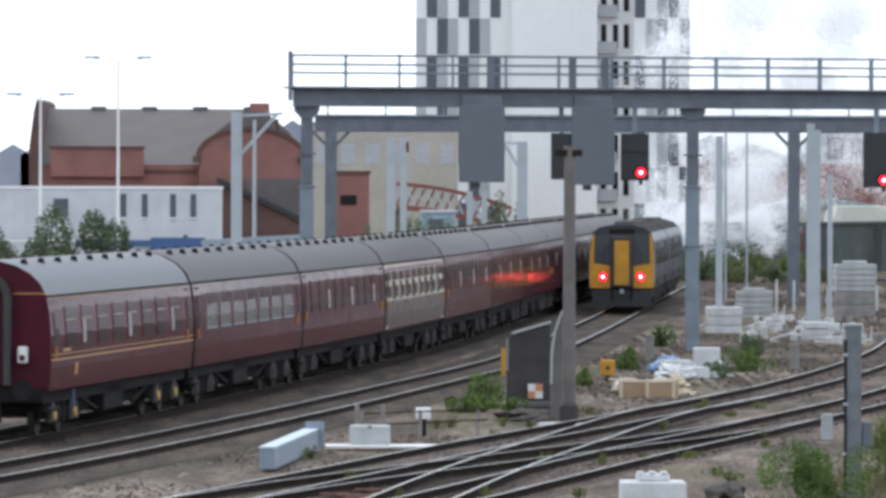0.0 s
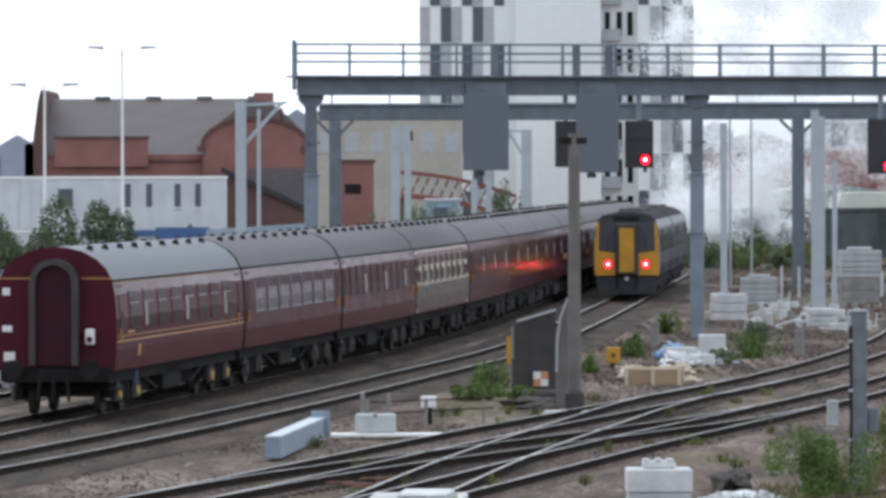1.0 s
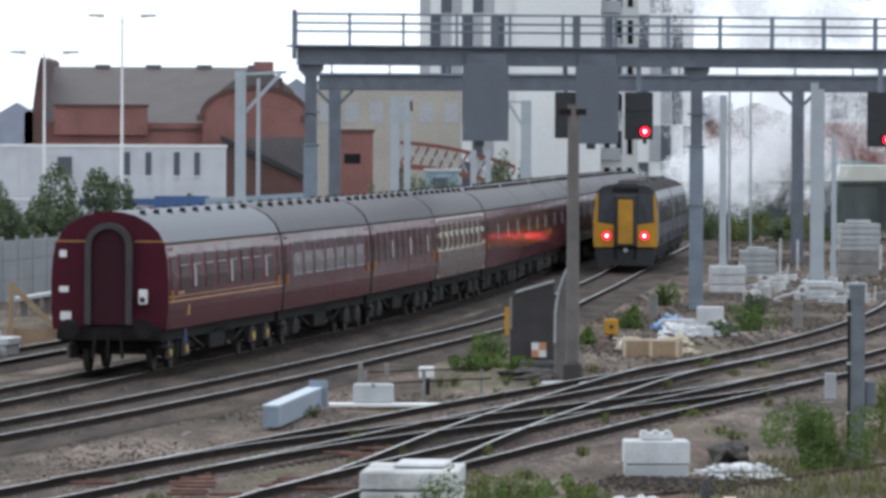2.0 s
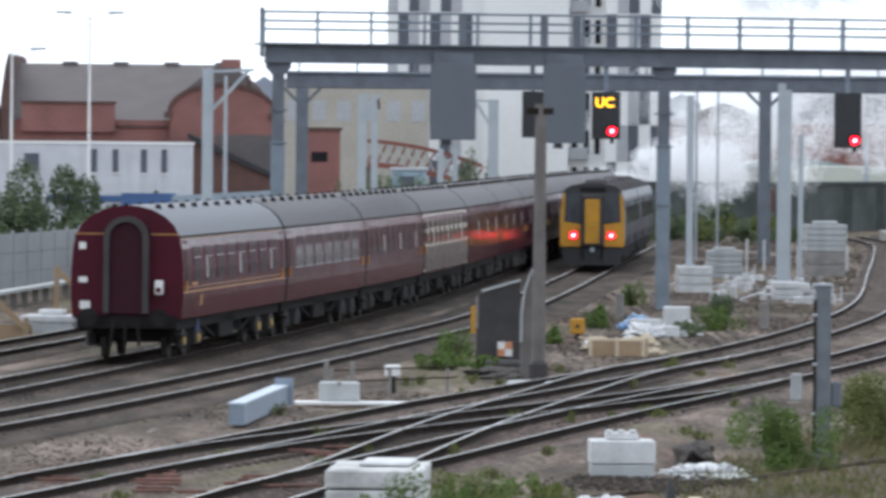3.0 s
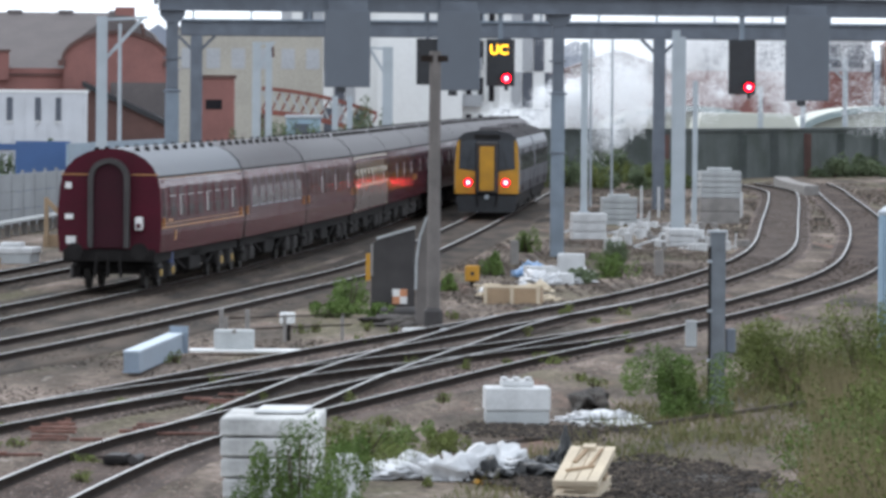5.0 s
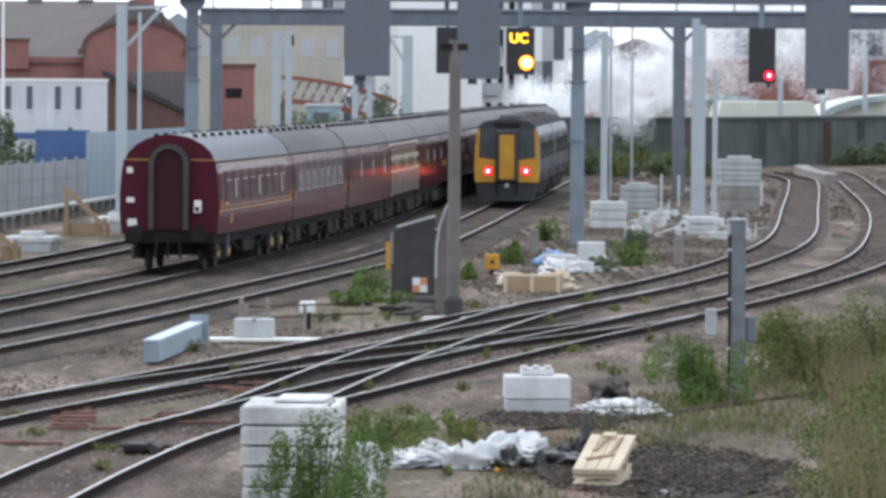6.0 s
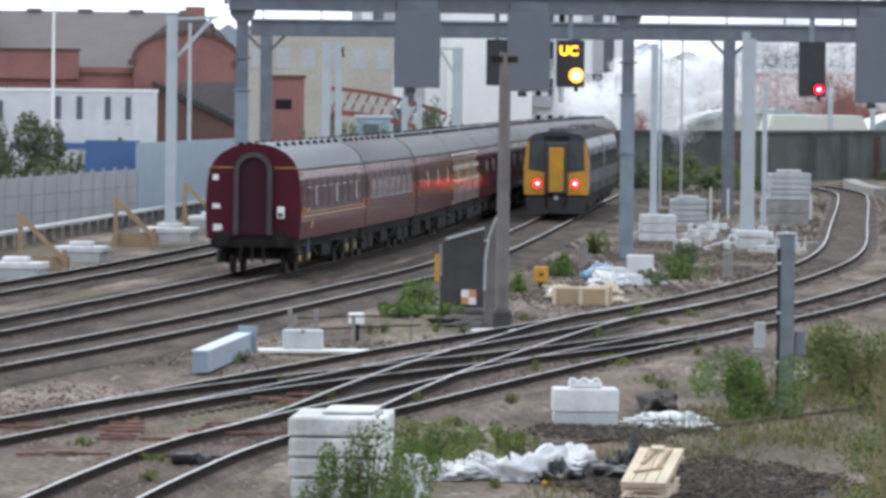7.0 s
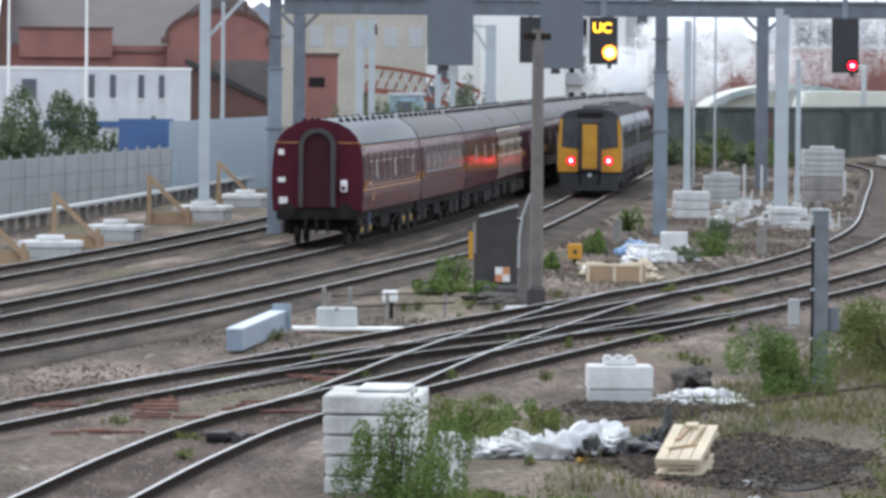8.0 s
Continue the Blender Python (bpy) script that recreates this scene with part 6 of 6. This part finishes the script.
    x = 7.2 + (y - 92) * 0.035 + RNG.uniform(0, 1) ** 0.8 * (5.5 + (y - 92) * 0.05)
    h = RNG.uniform(0.6, 1.15) + 0.06 * (x - 7) + (0.4 if y > 122 else 0)
    if 104 < y < 131 and x - 0.06 * y < 1.75:
        continue
    bush(x, y, (RNG.uniform(1.0, 1.6), 1.6, h * 1.15), 30 + i, "leaf" if i % 5 == 0 else "leaf_olive", 2200, 0.046, "olive-green scrub bush in rough grass")
for i, (x, y, sx, sz, mt) in enumerate(((1.25, 176.5, 0.75, 0.95, "leaf"), (2.0, 171.2, 0.5, 0.5, "leaf"), (0.9, 173.5, 0.6, 0.5, "leaf"), (5.9, 213, 0.42, 0.75, "leaf"),
                                        (9.3, 211, 0.85, 0.8, "leaf"), (10.2, 224, 0.6, 0.95, "leaf_dark"), (8.3, 205, 0.5, 0.5, "leaf_dark"), (7.9, 242, 0.5, 0.85, "leaf"), (4.2, 196, 0.35, 0.5, "leaf"))):
    bush(x, y, (sx, 1.0, sz), 70 + i, mt, 1100, 0.06)
for i, (x, y, sx, h) in enumerate(((-14.6, 300, 2.8, 4.6), (-19.5, 292, 2.8, 4.6), (-17, 296, 2.4, 3.8), (-9.0, 322, 1.1, 3.2), (-11.5, 318, 1.3, 3.0), (-21.5, 300, 2.0, 4.0))):
    bush(x, y, (sx, 2.2, h), 90 + i, "leaf_dark", 9500, 0.125, "dark green shrub behind the fence", "shrub")
for i in range(16):
    bx, by = 14 + i * 2.6 + RNG.uniform(-0.8, 0.8), 412 + i * 5.0
    if min(abs(bx - np.interp(by, [p.y for p in line], [p.x for p in line])) for line in (LINE_D, LINE_E)) > 3.2:
        bush(bx, by, (1.9, 1.5, RNG.uniform(1.0, 2.2)), 120 + i, "leaf_dark", 900, 0.16, "dark scrub along the foot of the wall", "shrub")
for i, (x, y, s, h) in enumerate(((3.3, 400, 1.3, 5.0), (4.6, 402, 1.0, 4.4), (-1.0, 392, 2.2, 4.2), (0.6, 390, 1.6, 3.7))):
    bush(x, y, (s, 1.5, h), 150 + i, "leaf_dark", 2600, 0.11, "dark tree beyond the coaches", "tree")
for i in range(12):
    bush(12.5 + i * 0.95, 398 + RNG.uniform(-4, 8), (1.0, 1.2, RNG.uniform(0.8, 1.7)), 240 + i, "leaf_dark" if i % 2 else "leaf_olive", 700, 0.13, "low hedge of mixed scrub before the wall", "shrub")
for i, x in enumerate((-3.4, -2.3, -1.2, 1.5, 2.4)):
    bush(x, 412 + i, (1.0, 1.0, RNG.uniform(3.0, 4.0)), 270 + i, "leaf_dark", 1300, 0.11, "dark scrub on the bank beyond the coaches", "shrub")
c = thing("site_hut", pose(0.2, 404, -0.3), "pale blue-grey site hut beyond the coaches", "site hut")
part("body", box(-1.0, 1.0, 0, 3, 0, 3.9, bevel=0.04), M["container"], c)
part("roof_rim", box(-1.08, 1.08, -0.08, 3.08, 3.9, 4.1, bevel=0.03), M["galv"], c)
part("window", box(-0.5, 0.3, -0.03, -0.003, 3.0, 3.6), M["cladding_dark"], c)
h = thing("blue_hoarding", pose(-10.6, 296, -0.3), "dark blue hoarding behind the fence", "hoarding")
part("board", box(-1.4, 0.9, 0, 0.1, 0, 3.4), M["blue"], h)


def make_grass():
    rng = np.random.default_rng(8)
    n = 190000
    x = rng.uniform(0.2, 16, n)
    y = rng.uniform(76, 138, n)
    keep = (x > 0.6 + (y - 84) * 0.128 - 0.4 * rng.uniform(0, 1, n)) & (np.sin(x * 1.3 + y * 0.31) + np.sin(x * 0.7 - y * 0.2 + 2) + rng.normal(0, 0.7, n) > -0.3)
    keep &= ~((np.abs(x - 4.9) < 1.7) & (np.abs(y - 101) < 5.5))
    x, y = x[keep], y[keep]
    n = len(x)
    h = rng.uniform(0.03, 0.2, n) * (0.4 + rng.uniform(0, 1, n) ** 2 * 1.4)
    a = rng.uniform(0, 6.28, n)
    lean = rng.normal(0, 0.1, (n, 2))
    w = 0.026
    v = np.zeros((n, 3, 3))
    v[:, 0] = np.stack([x - w * np.cos(a), y - w * np.sin(a), np.full(n, -0.28)], 1)
    v[:, 1] = np.stack([x + w * np.cos(a), y + w * np.sin(a), np.full(n, -0.28)], 1)
    v[:, 2] = np.stack([x + lean[:, 0], y + lean[:, 1], -0.25 + h], 1)
    g = cloud_mesh("rough_grass", v.reshape(-1, 3).tolist(), np.arange(3 * n).reshape(-1, 3).tolist(), M["grass"])
    tagged(g, "dry olive rough grass and weeds", "grass", kind="stuff")


make_grass()


def make_stalks():
    """Tall dry stems standing among the scrub."""
    rng = np.random.default_rng(18)
    n = 15000
    y = rng.uniform(90, 138, n)
    x = 6.9 + (y - 92) * 0.045 + rng.uniform(0, 1, n) * 8
    keep = ~((y > 104) & (y < 131) & (x - 0.06 * y < 1.6))
    x, y = x[keep], y[keep]
    n = len(x)
    h = rng.uniform(0.25, 1.15, n)
    lean = rng.normal(0, 0.16, (n, 2))
    v = np.zeros((n, 3, 3))
    v[:, 0] = np.stack([x - 0.012, y, np.full(n, -0.25)], 1)
    v[:, 1] = np.stack([x + 0.012, y + 0.01, np.full(n, -0.25)], 1)
    v[:, 2] = np.stack([x + lean[:, 0], y + lean[:, 1], -0.2 + h], 1)
    g = cloud_mesh("dry_stalks", v.reshape(-1, 3).tolist(), np.arange(3 * n).reshape(-1, 3).tolist(), M["stalk"])
    tagged(g, "tall dry brown stalks among the scrub", "grass", kind="stuff")


make_stalks()
make_platform()


# ---- loose stones ----
def make_stones(name, label, n, area, size, material, seed, keep=None, z=-0.15):
    """Angular chippings strewn over the ground, one mesh of small eight-sided stones."""
    rng = np.random.default_rng(seed)
    x, y = rng.uniform(area[0], area[1], n), rng.uniform(area[2], area[3], n)
    if keep is not None:
        k = keep(x, y, rng)
        x, y = x[k], y[k]
        n = len(x)
    r = size * rng.uniform(0.5, 1.5, n) ** 1.3
    shape = np.array([(1, 0, 0), (-1, 0, 0), (0, 1, 0), (0, -1, 0), (0, 0, 0.4), (0, 0, -0.4)], float)
    a = rng.uniform(0, 6.28, n)
    ca, sa = np.cos(a), np.sin(a)
    v = shape[None] * (r[:, None] * rng.uniform(0.6, 1.3, (n, 6)))[:, :, None]
    v = np.stack([v[:, :, 0] * ca[:, None] - v[:, :, 1] * sa[:, None], v[:, :, 0] * sa[:, None] + v[:, :, 1] * ca[:, None], v[:, :, 2]], 2)
    v += np.stack([x, y, np.full(n, z) + r * 0.2], 1)[:, None]
    f = np.array([(0, 2, 4), (2, 1, 4), (1, 3, 4), (3, 0, 4), (2, 0, 5), (1, 2, 5), (3, 1, 5), (0, 3, 5)])
    faces = (f[None] + (np.arange(n) * 6)[:, None, None]).reshape(-1, 3)
    return tagged(cloud_mesh(name, v.reshape(-1, 3).tolist(), faces.tolist(), material), label, "stones", kind="stuff")


def stone_material(name, colours, rough=0.95):
    m = bpy.data.materials.new(name)
    m.use_nodes = True
    nt = m.node_tree
    bsdf = nt.nodes["Principled BSDF"]
    geo = nt.nodes.new("ShaderNodeNewGeometry")
    ramp = nt.nodes.new("ShaderNodeValToRGB")
    ramp.color_ramp.interpolation = "CONSTANT"
    els = ramp.color_ramp.elements
    for i, c in enumerate(colours):
        e = els[i] if i < 2 else els.new(0.9)
        e.position, e.color = i / len(colours), (*c, 1)
    nt.links.new(geo.outputs["Random Per Island"], ramp.inputs["Fac"])
    nt.links.new(ramp.outputs["Color"], bsdf.inputs["Base Color"])
    bsdf.inputs["Roughness"].default_value = rough
    bsdf.inputs["Specular IOR Level"].default_value = 0.15
    return m


def off_rails(x, y, rng):
    """Away from the rail heads of the two curving lines."""
    ok = np.ones(len(x), bool)
    for line in (LINE_D, LINE_E, LINE_X, LINE_Y, LINE_B, LINE_C):
        xs = np.interp(y, [p.y for p in line], [p.x for p in line])
        for side in (-0.77, 0.77):
            ok &= np.abs(x - xs - side) > 0.12
    return ok


def near_lines(x, y, rng):
    """Drifts of chippings within a few metres of the curving lines."""
    d = np.interp(y, [p.y for p in LINE_D], [p.x for p in LINE_D])
    e = np.interp(y, [p.y for p in LINE_E], [p.x for p in LINE_E])
    patch = np.sin(x * 1.1 + y * 0.23) + np.sin(x * 0.43 - y * 0.37 + 1) + rng.normal(0, 0.8, len(x))
    return off_rails(x, y, rng) & (x > d - 2.4) & (x < e + 2.6) & (patch > 0.2)


CHIPS = stone_material("mixed_ballast_chips", [(0.16, 0.118, 0.1), (0.22, 0.162, 0.14), (0.28, 0.21, 0.185), (0.18, 0.135, 0.117), (0.34, 0.27, 0.24), (0.13, 0.098, 0.084)])
SOILS = stone_material("black_soil_crumbs", [(0.02, 0.017, 0.015), (0.035, 0.029, 0.025), (0.06, 0.048, 0.04), (0.028, 0.023, 0.02), (0.1, 0.078, 0.062), (0.045, 0.037, 0.03)])
def on_bed(x, y, rng):
    ok = np.zeros(len(x), bool)
    for line in (LINE_D, LINE_E):
        ok |= np.abs(x - np.interp(y, [p.y for p in line], [p.x for p in line])) < 1.25
    return ok & off_rails(x, y, rng)


make_stones("ballast_stones", "pinkish brown ballast stones on the track beds", 70000, (-9, 11, 82, 150), 0.02, CHIPS, 1, on_bed, -0.135)
make_stones("ballast_stones", "pinkish brown ballast stones strewn about the rails", 60000, (-9, 11, 82, 150), 0.017, CHIPS, 5, lambda x, y, rng: near_lines(x, y, rng) & ~on_bed(x, y, rng), -0.172)
make_stones("ballast_stones", "pale chippings scattered between the lines", 12000, (-14, 12, 100, 235), 0.018, CHIPS, 2, off_rails, -0.175)
SOOTY = stone_material("sooty_ballast_chips", [(0.05, 0.04, 0.033), (0.085, 0.066, 0.054), (0.12, 0.093, 0.077), (0.065, 0.051, 0.042), (0.16, 0.128, 0.11), (0.035, 0.028, 0.023)])


def on_main_bed(x, y, rng):
    ok = np.zeros(len(x), bool)
    for line in (LINE_A, LINE_B, LINE_C):
        ok |= np.abs(x - np.interp(y, [p.y for p in line], [p.x for p in line])) < 1.55
    patch = np.sin(x * 1.7 + y * 0.19) + np.sin(x * 0.8 - y * 0.31) + rng.normal(0, 0.8, len(x))
    return ok & off_rails(x, y, rng) & (patch > -0.3)


make_stones("ballast_stones", "sooty brown ballast stones on the running lines", 90000, (-20, 4, 106, 225), 0.028, SOOTY, 6, on_main_bed, -0.138)
make_stones("ballast_stones", "sooty chippings between the masts and the curve", 42000, (2.5, 15, 158, 262), 0.04, SOOTY, 7,
            lambda x, y, rng: off_rails(x, y, rng) & (np.sin(x * 1.3 + y * 0.17) + np.sin(x * 0.6 - y * 0.23) + rng.normal(0, 0.8, len(x)) > -0.5) & (x > np.interp(y, [p.y for p in LINE_C], [p.x for p in LINE_C]) + 1.6)
            & (x < np.interp(y, [p.y for p in LINE_D], [p.x for p in LINE_D]) - 1.0), -0.172)
make_stones("ballast_stones", "sooty chippings between the running lines and the curve", 24000, (-14, 2, 98, 158), 0.03, SOOTY, 8,
            lambda x, y, rng: off_rails(x, y, rng) & (np.sin(x * 1.1 + y * 0.21) + np.sin(x * 0.5 - y * 0.27) + rng.normal(0, 0.8, len(x)) > 0.0) & (x > np.interp(y, [p.y for p in LINE_C], [p.x for p in LINE_C]) + 1.3)
            & (x < np.interp(y, [p.y for p in LINE_D], [p.x for p in LINE_D]) - 1.1), -0.172)
make_stones("ballast_stones", "sooty chippings beside the far curve", 24000, (13, 34, 262, 420), 0.07, SOOTY, 9,
            lambda x, y, rng: off_rails(x, y, rng) & (np.sin(x * 0.9 + y * 0.11) + np.sin(x * 0.4 - y * 0.13) + rng.normal(0, 0.8, len(x)) > -0.2), -0.172)
make_stones("ballast_stones", "sooty ballast stones on the curving lines", 26000, (1, 20, 138, 235), 0.04, SOOTY, 10, on_bed, -0.138)
make_stones("soil_crumbs", "black soil crumbs round the rubbish", 20000, (2.2, 7.4, 92, 110), 0.035, SOILS, 3,
            lambda x, y, rng: ((x - 4.8) / 2.1) ** 2 + ((y - 101) / 6.5) ** 2 + rng.normal(0, 0.3, len(x)) + 0.35 * np.sin(x * 3.1 + y * 0.7) + 0.25 * np.sin(x * 5.3 - y * 1.1) < 0.75, -0.1)
make_stones("soil_crumbs", "black soil crumbs round a concrete block", 8000, (2.2, 6, 111, 120), 0.035, SOILS, 4,
            lambda x, y, rng: ((x - 3.9) / 1.6) ** 2 + ((y - 115.6) / 3) ** 2 + rng.normal(0, 0.3, len(x)) + 0.35 * np.sin(x * 3.1 + y * 0.7) < 0.7, -0.1)
for i in range(46):
    x, y = RNG.uniform(-6, 3.5), RNG.uniform(98, 180)
    bush(x + (y - 110) * 0.1, y, (RNG.uniform(0.12, 0.3), 0.4, RNG.uniform(0.1, 0.26)), 300 + i, "leaf_olive", 120, 0.035, "small weed tuft among the ballast", "weed_tuft", -0.14)
# plain blocks added out of view to darken reflections in the coach sides
for i, (x, y, w, h) in enumerate(((105, 600, 46, 11), (150, 470, 40, 12), (190, 360, 50, 10))):
    h_ = thing("reflection_block", pose(x, y, -0.3, 0, 0, -35), "added unseen brick block that darkens coach reflections", "brick building", "warehouses")
    part("wall", box(-w / 2, w / 2, 0, 14, 0, h), M["brick"], h_)
    part("roof", prism([(-w / 2 - 0.5, h), (w / 2 + 0.5, h), (w / 2 - 4, h + 3), (-w / 2 + 4, h + 3)], -0.3, 14.3), M["slate"], h_)
for i, (x, y) in enumerate(((34.6, 392), (36.6, 398), (38.5, 402))):
    bush(x, y, (1.4, 1.5, 3.0), 180 + i, "leaf_dark", 1300, 0.15, "dark brown-green shrub before the wall", "shrub")


# ---- steam ----
def make_steam(puffs, depth, seed, label, soft=0.5, fleck=0.026):
    """A drifting cloud in rigid billows; each billow is a swarm of droplet flecks that thins out to its edge.
    puffs: (x, y, z, radius) about the cloud's middle; depth: how thickly a billow veils what is behind it."""
    c = thing("steam_cloud", pose(0, 0, 0), label, "steam", "steam clouds")
    rng = np.random.default_rng(seed)
    for px, py, pz, r in puffs:
        k = int(depth * math.pi * r * r / (fleck * fleck))
        d = rng.normal(0, 1, (k, 3))
        d /= np.linalg.norm(d, axis=1)[:, None]
        wob = np.full(k, 0.86)   # lobes of three sizes
        for size, deep in ((2.2, 0.13), (4.7, 0.1), (9.5, 0.07)):
            for _ in range(3):
                wob += deep * np.sin(d @ (rng.normal(0, 0.6, 3) * size) + rng.uniform(0, 6.28))
        p = d * (r * wob * rng.uniform(0, 1, k) ** soft)[:, None] * (1, 0.7, 0.9)
        up = rng.normal(0, 0.55, (k, 3)) + (0, -0.8, 1.0)   # flecks tilted up and towards the camera so the steam looks brighter
        u = np.cross(up, rng.normal(0, 1, (k, 3)))
        u /= np.linalg.norm(u, axis=1)[:, None]
        w = np.cross(u, up)
        w /= np.linalg.norm(w, axis=1)[:, None]
        s_ = fleck * rng.uniform(0.4, 1.3, k)[:, None]
        v = np.stack([p - u * s_, p + w * s_, p + u * s_, p - w * s_], 1).reshape(-1, 3)
        me = bpy.data.meshes.new("billow")
        me.vertices.add(4 * k)
        me.vertices.foreach_set("co", v.astype(np.float32).ravel())
        me.loops.add(4 * k)
        me.loops.foreach_set("vertex_index", np.arange(4 * k, dtype=np.int32))
        me.polygons.add(k)
        me.polygons.foreach_set("loop_start", np.arange(0, 4 * k, 4, dtype=np.int32))
        me.update(calc_edges=True)
        me.materials.append(M["steam"])
        o = new("billow", me)
        o.parent = c
        o.location = (px, py, pz)
        tagged(o, kind="stuff")
    return c


def puff_set(seed, n, sx, sy, sz, r0, r1, lean=0.0):
    """Billows strewn about a middle, the higher ones shifted sideways by lean."""
    rng = np.random.default_rng(seed)
    out = []
    for _ in range(n):
        z = rng.uniform(-sz, sz)
        out.append((rng.uniform(-sx, sx) + lean * z, rng.uniform(-sy, sy), z, rng.uniform(r0, r1)))
    return out


STEAM = [
    (make_steam(puff_set(1, 26, 5.6, 3, 4.2, 1.7, 3.0, 0.45), 0.36, 41, "dense white steam billowing above the line", 0.42, 0.038),
     [(0, 20.6, 440, 14.4), (1.7, 21.4, 440, 15.0), (2.8, 23.2, 440, 17.5), (4, 26.5, 440, 20), (8, 34, 440, 27)]),
    (make_steam(puff_set(2, 26, 4.2, 2, 3.3, 1.4, 2.5), 0.24, 42, "pale steam hanging over the track"),
     [(0, 17.2, 415, 5.6), (1.5, 18.4, 415, 5.4), (3.5, 20.8, 415, 7.4), (5, 22.0, 415, 8.4), (6.3, 25.5, 415, 11), (8, 29, 415, 15)]),
    (make_steam(puff_set(3, 26, 10.5, 3, 3.2, 2.2, 3.6), 0.16, 43, "thin drifting steam before the brick buildings", 0.42, 0.025),
     [(0, 26, 450, 7.4), (4.5, 26.5, 450, 7.6), (6.2, 28.2, 450, 8.0), (8, 29.6, 450, 8.4)]),
    (make_steam(puff_set(4, 30, 5.0, 1.2, 2.1, 1.1, 2.1), 0.42, 44, "fresh white exhaust steam of the train"),
     [(0, 15.8, 432, 1.4), (1.7, 15.8, 432, 2.2), (3, 15.8, 432, 2.8), (5, 16.2, 432, 3.4), (6.3, 16.8, 432, 4.6), (8, 16.2, 432, 5.9)]),
]

# ---- what moves ----
REAR_AT = [(0.0, 46.0), (0.5, 49.85), (1.0, 53.7), (1.5, 57.5), (2.5, 65.2), (3.5, 72.9), (4.5, 80.7), (5.5, 88.7), (6.3, 95.4), (7.0, 101.0), (8.0, 109.1)]


def coach_pose(s):
    """The pose of a coach whose tail stands s metres along its line."""
    a, _ = along(LINE_B, s + 2.8)
    b, _ = along(LINE_B, s + COACH_L - 2.8)
    d = (b - a).normalized()
    p = a - d * 2.8
    return pose(p.x, p.y, 0.004, 0, 0, -math.degrees(math.atan2(d.x, d.y)))


def motions():
    for i, (c, wheels) in enumerate(COACHES):
        walk(c, [(t, coach_pose(s + i * 20.05)) for t, s in REAR_AT])
        if i < 2:
            for ws, y in wheels:
                walk(ws, [(k * 0.08, Matrix.Translation((0, y, 0.46)) @ Matrix.Rotation(-7.88 * k * 0.08 / 0.46, 4, "X")) for k in range(101)])
    x, zr, za = SWITCH_PIECES["at"]
    pz = SWITCH_PIECES["plate_z"]
    walk(SWITCH_PIECES["plate"], [(0, pose(0, -0.04, pz)), (2.87, pose(0, -0.04, pz)), (2.93, pose(0, 0.09, pz)), (8, pose(0, 0.09, pz))])
    walk(SWITCH_PIECES["red"], [(0, pose(x, -0.04, zr)), (5.2, pose(x, -0.04, zr)), (5.27, pose(x, 0.07, zr)), (8, pose(x, 0.07, zr))])
    walk(SWITCH_PIECES["amber"], [(0, pose(x, 0.06, za)), (5.13, pose(x, 0.06, za)), (5.2, pose(x, -0.06, za)), (8, pose(x, -0.06, za))])
    for c, path in STEAM:
        walk(c, [(t, pose(x, y, z)) for t, x, y, z in path])


motions()
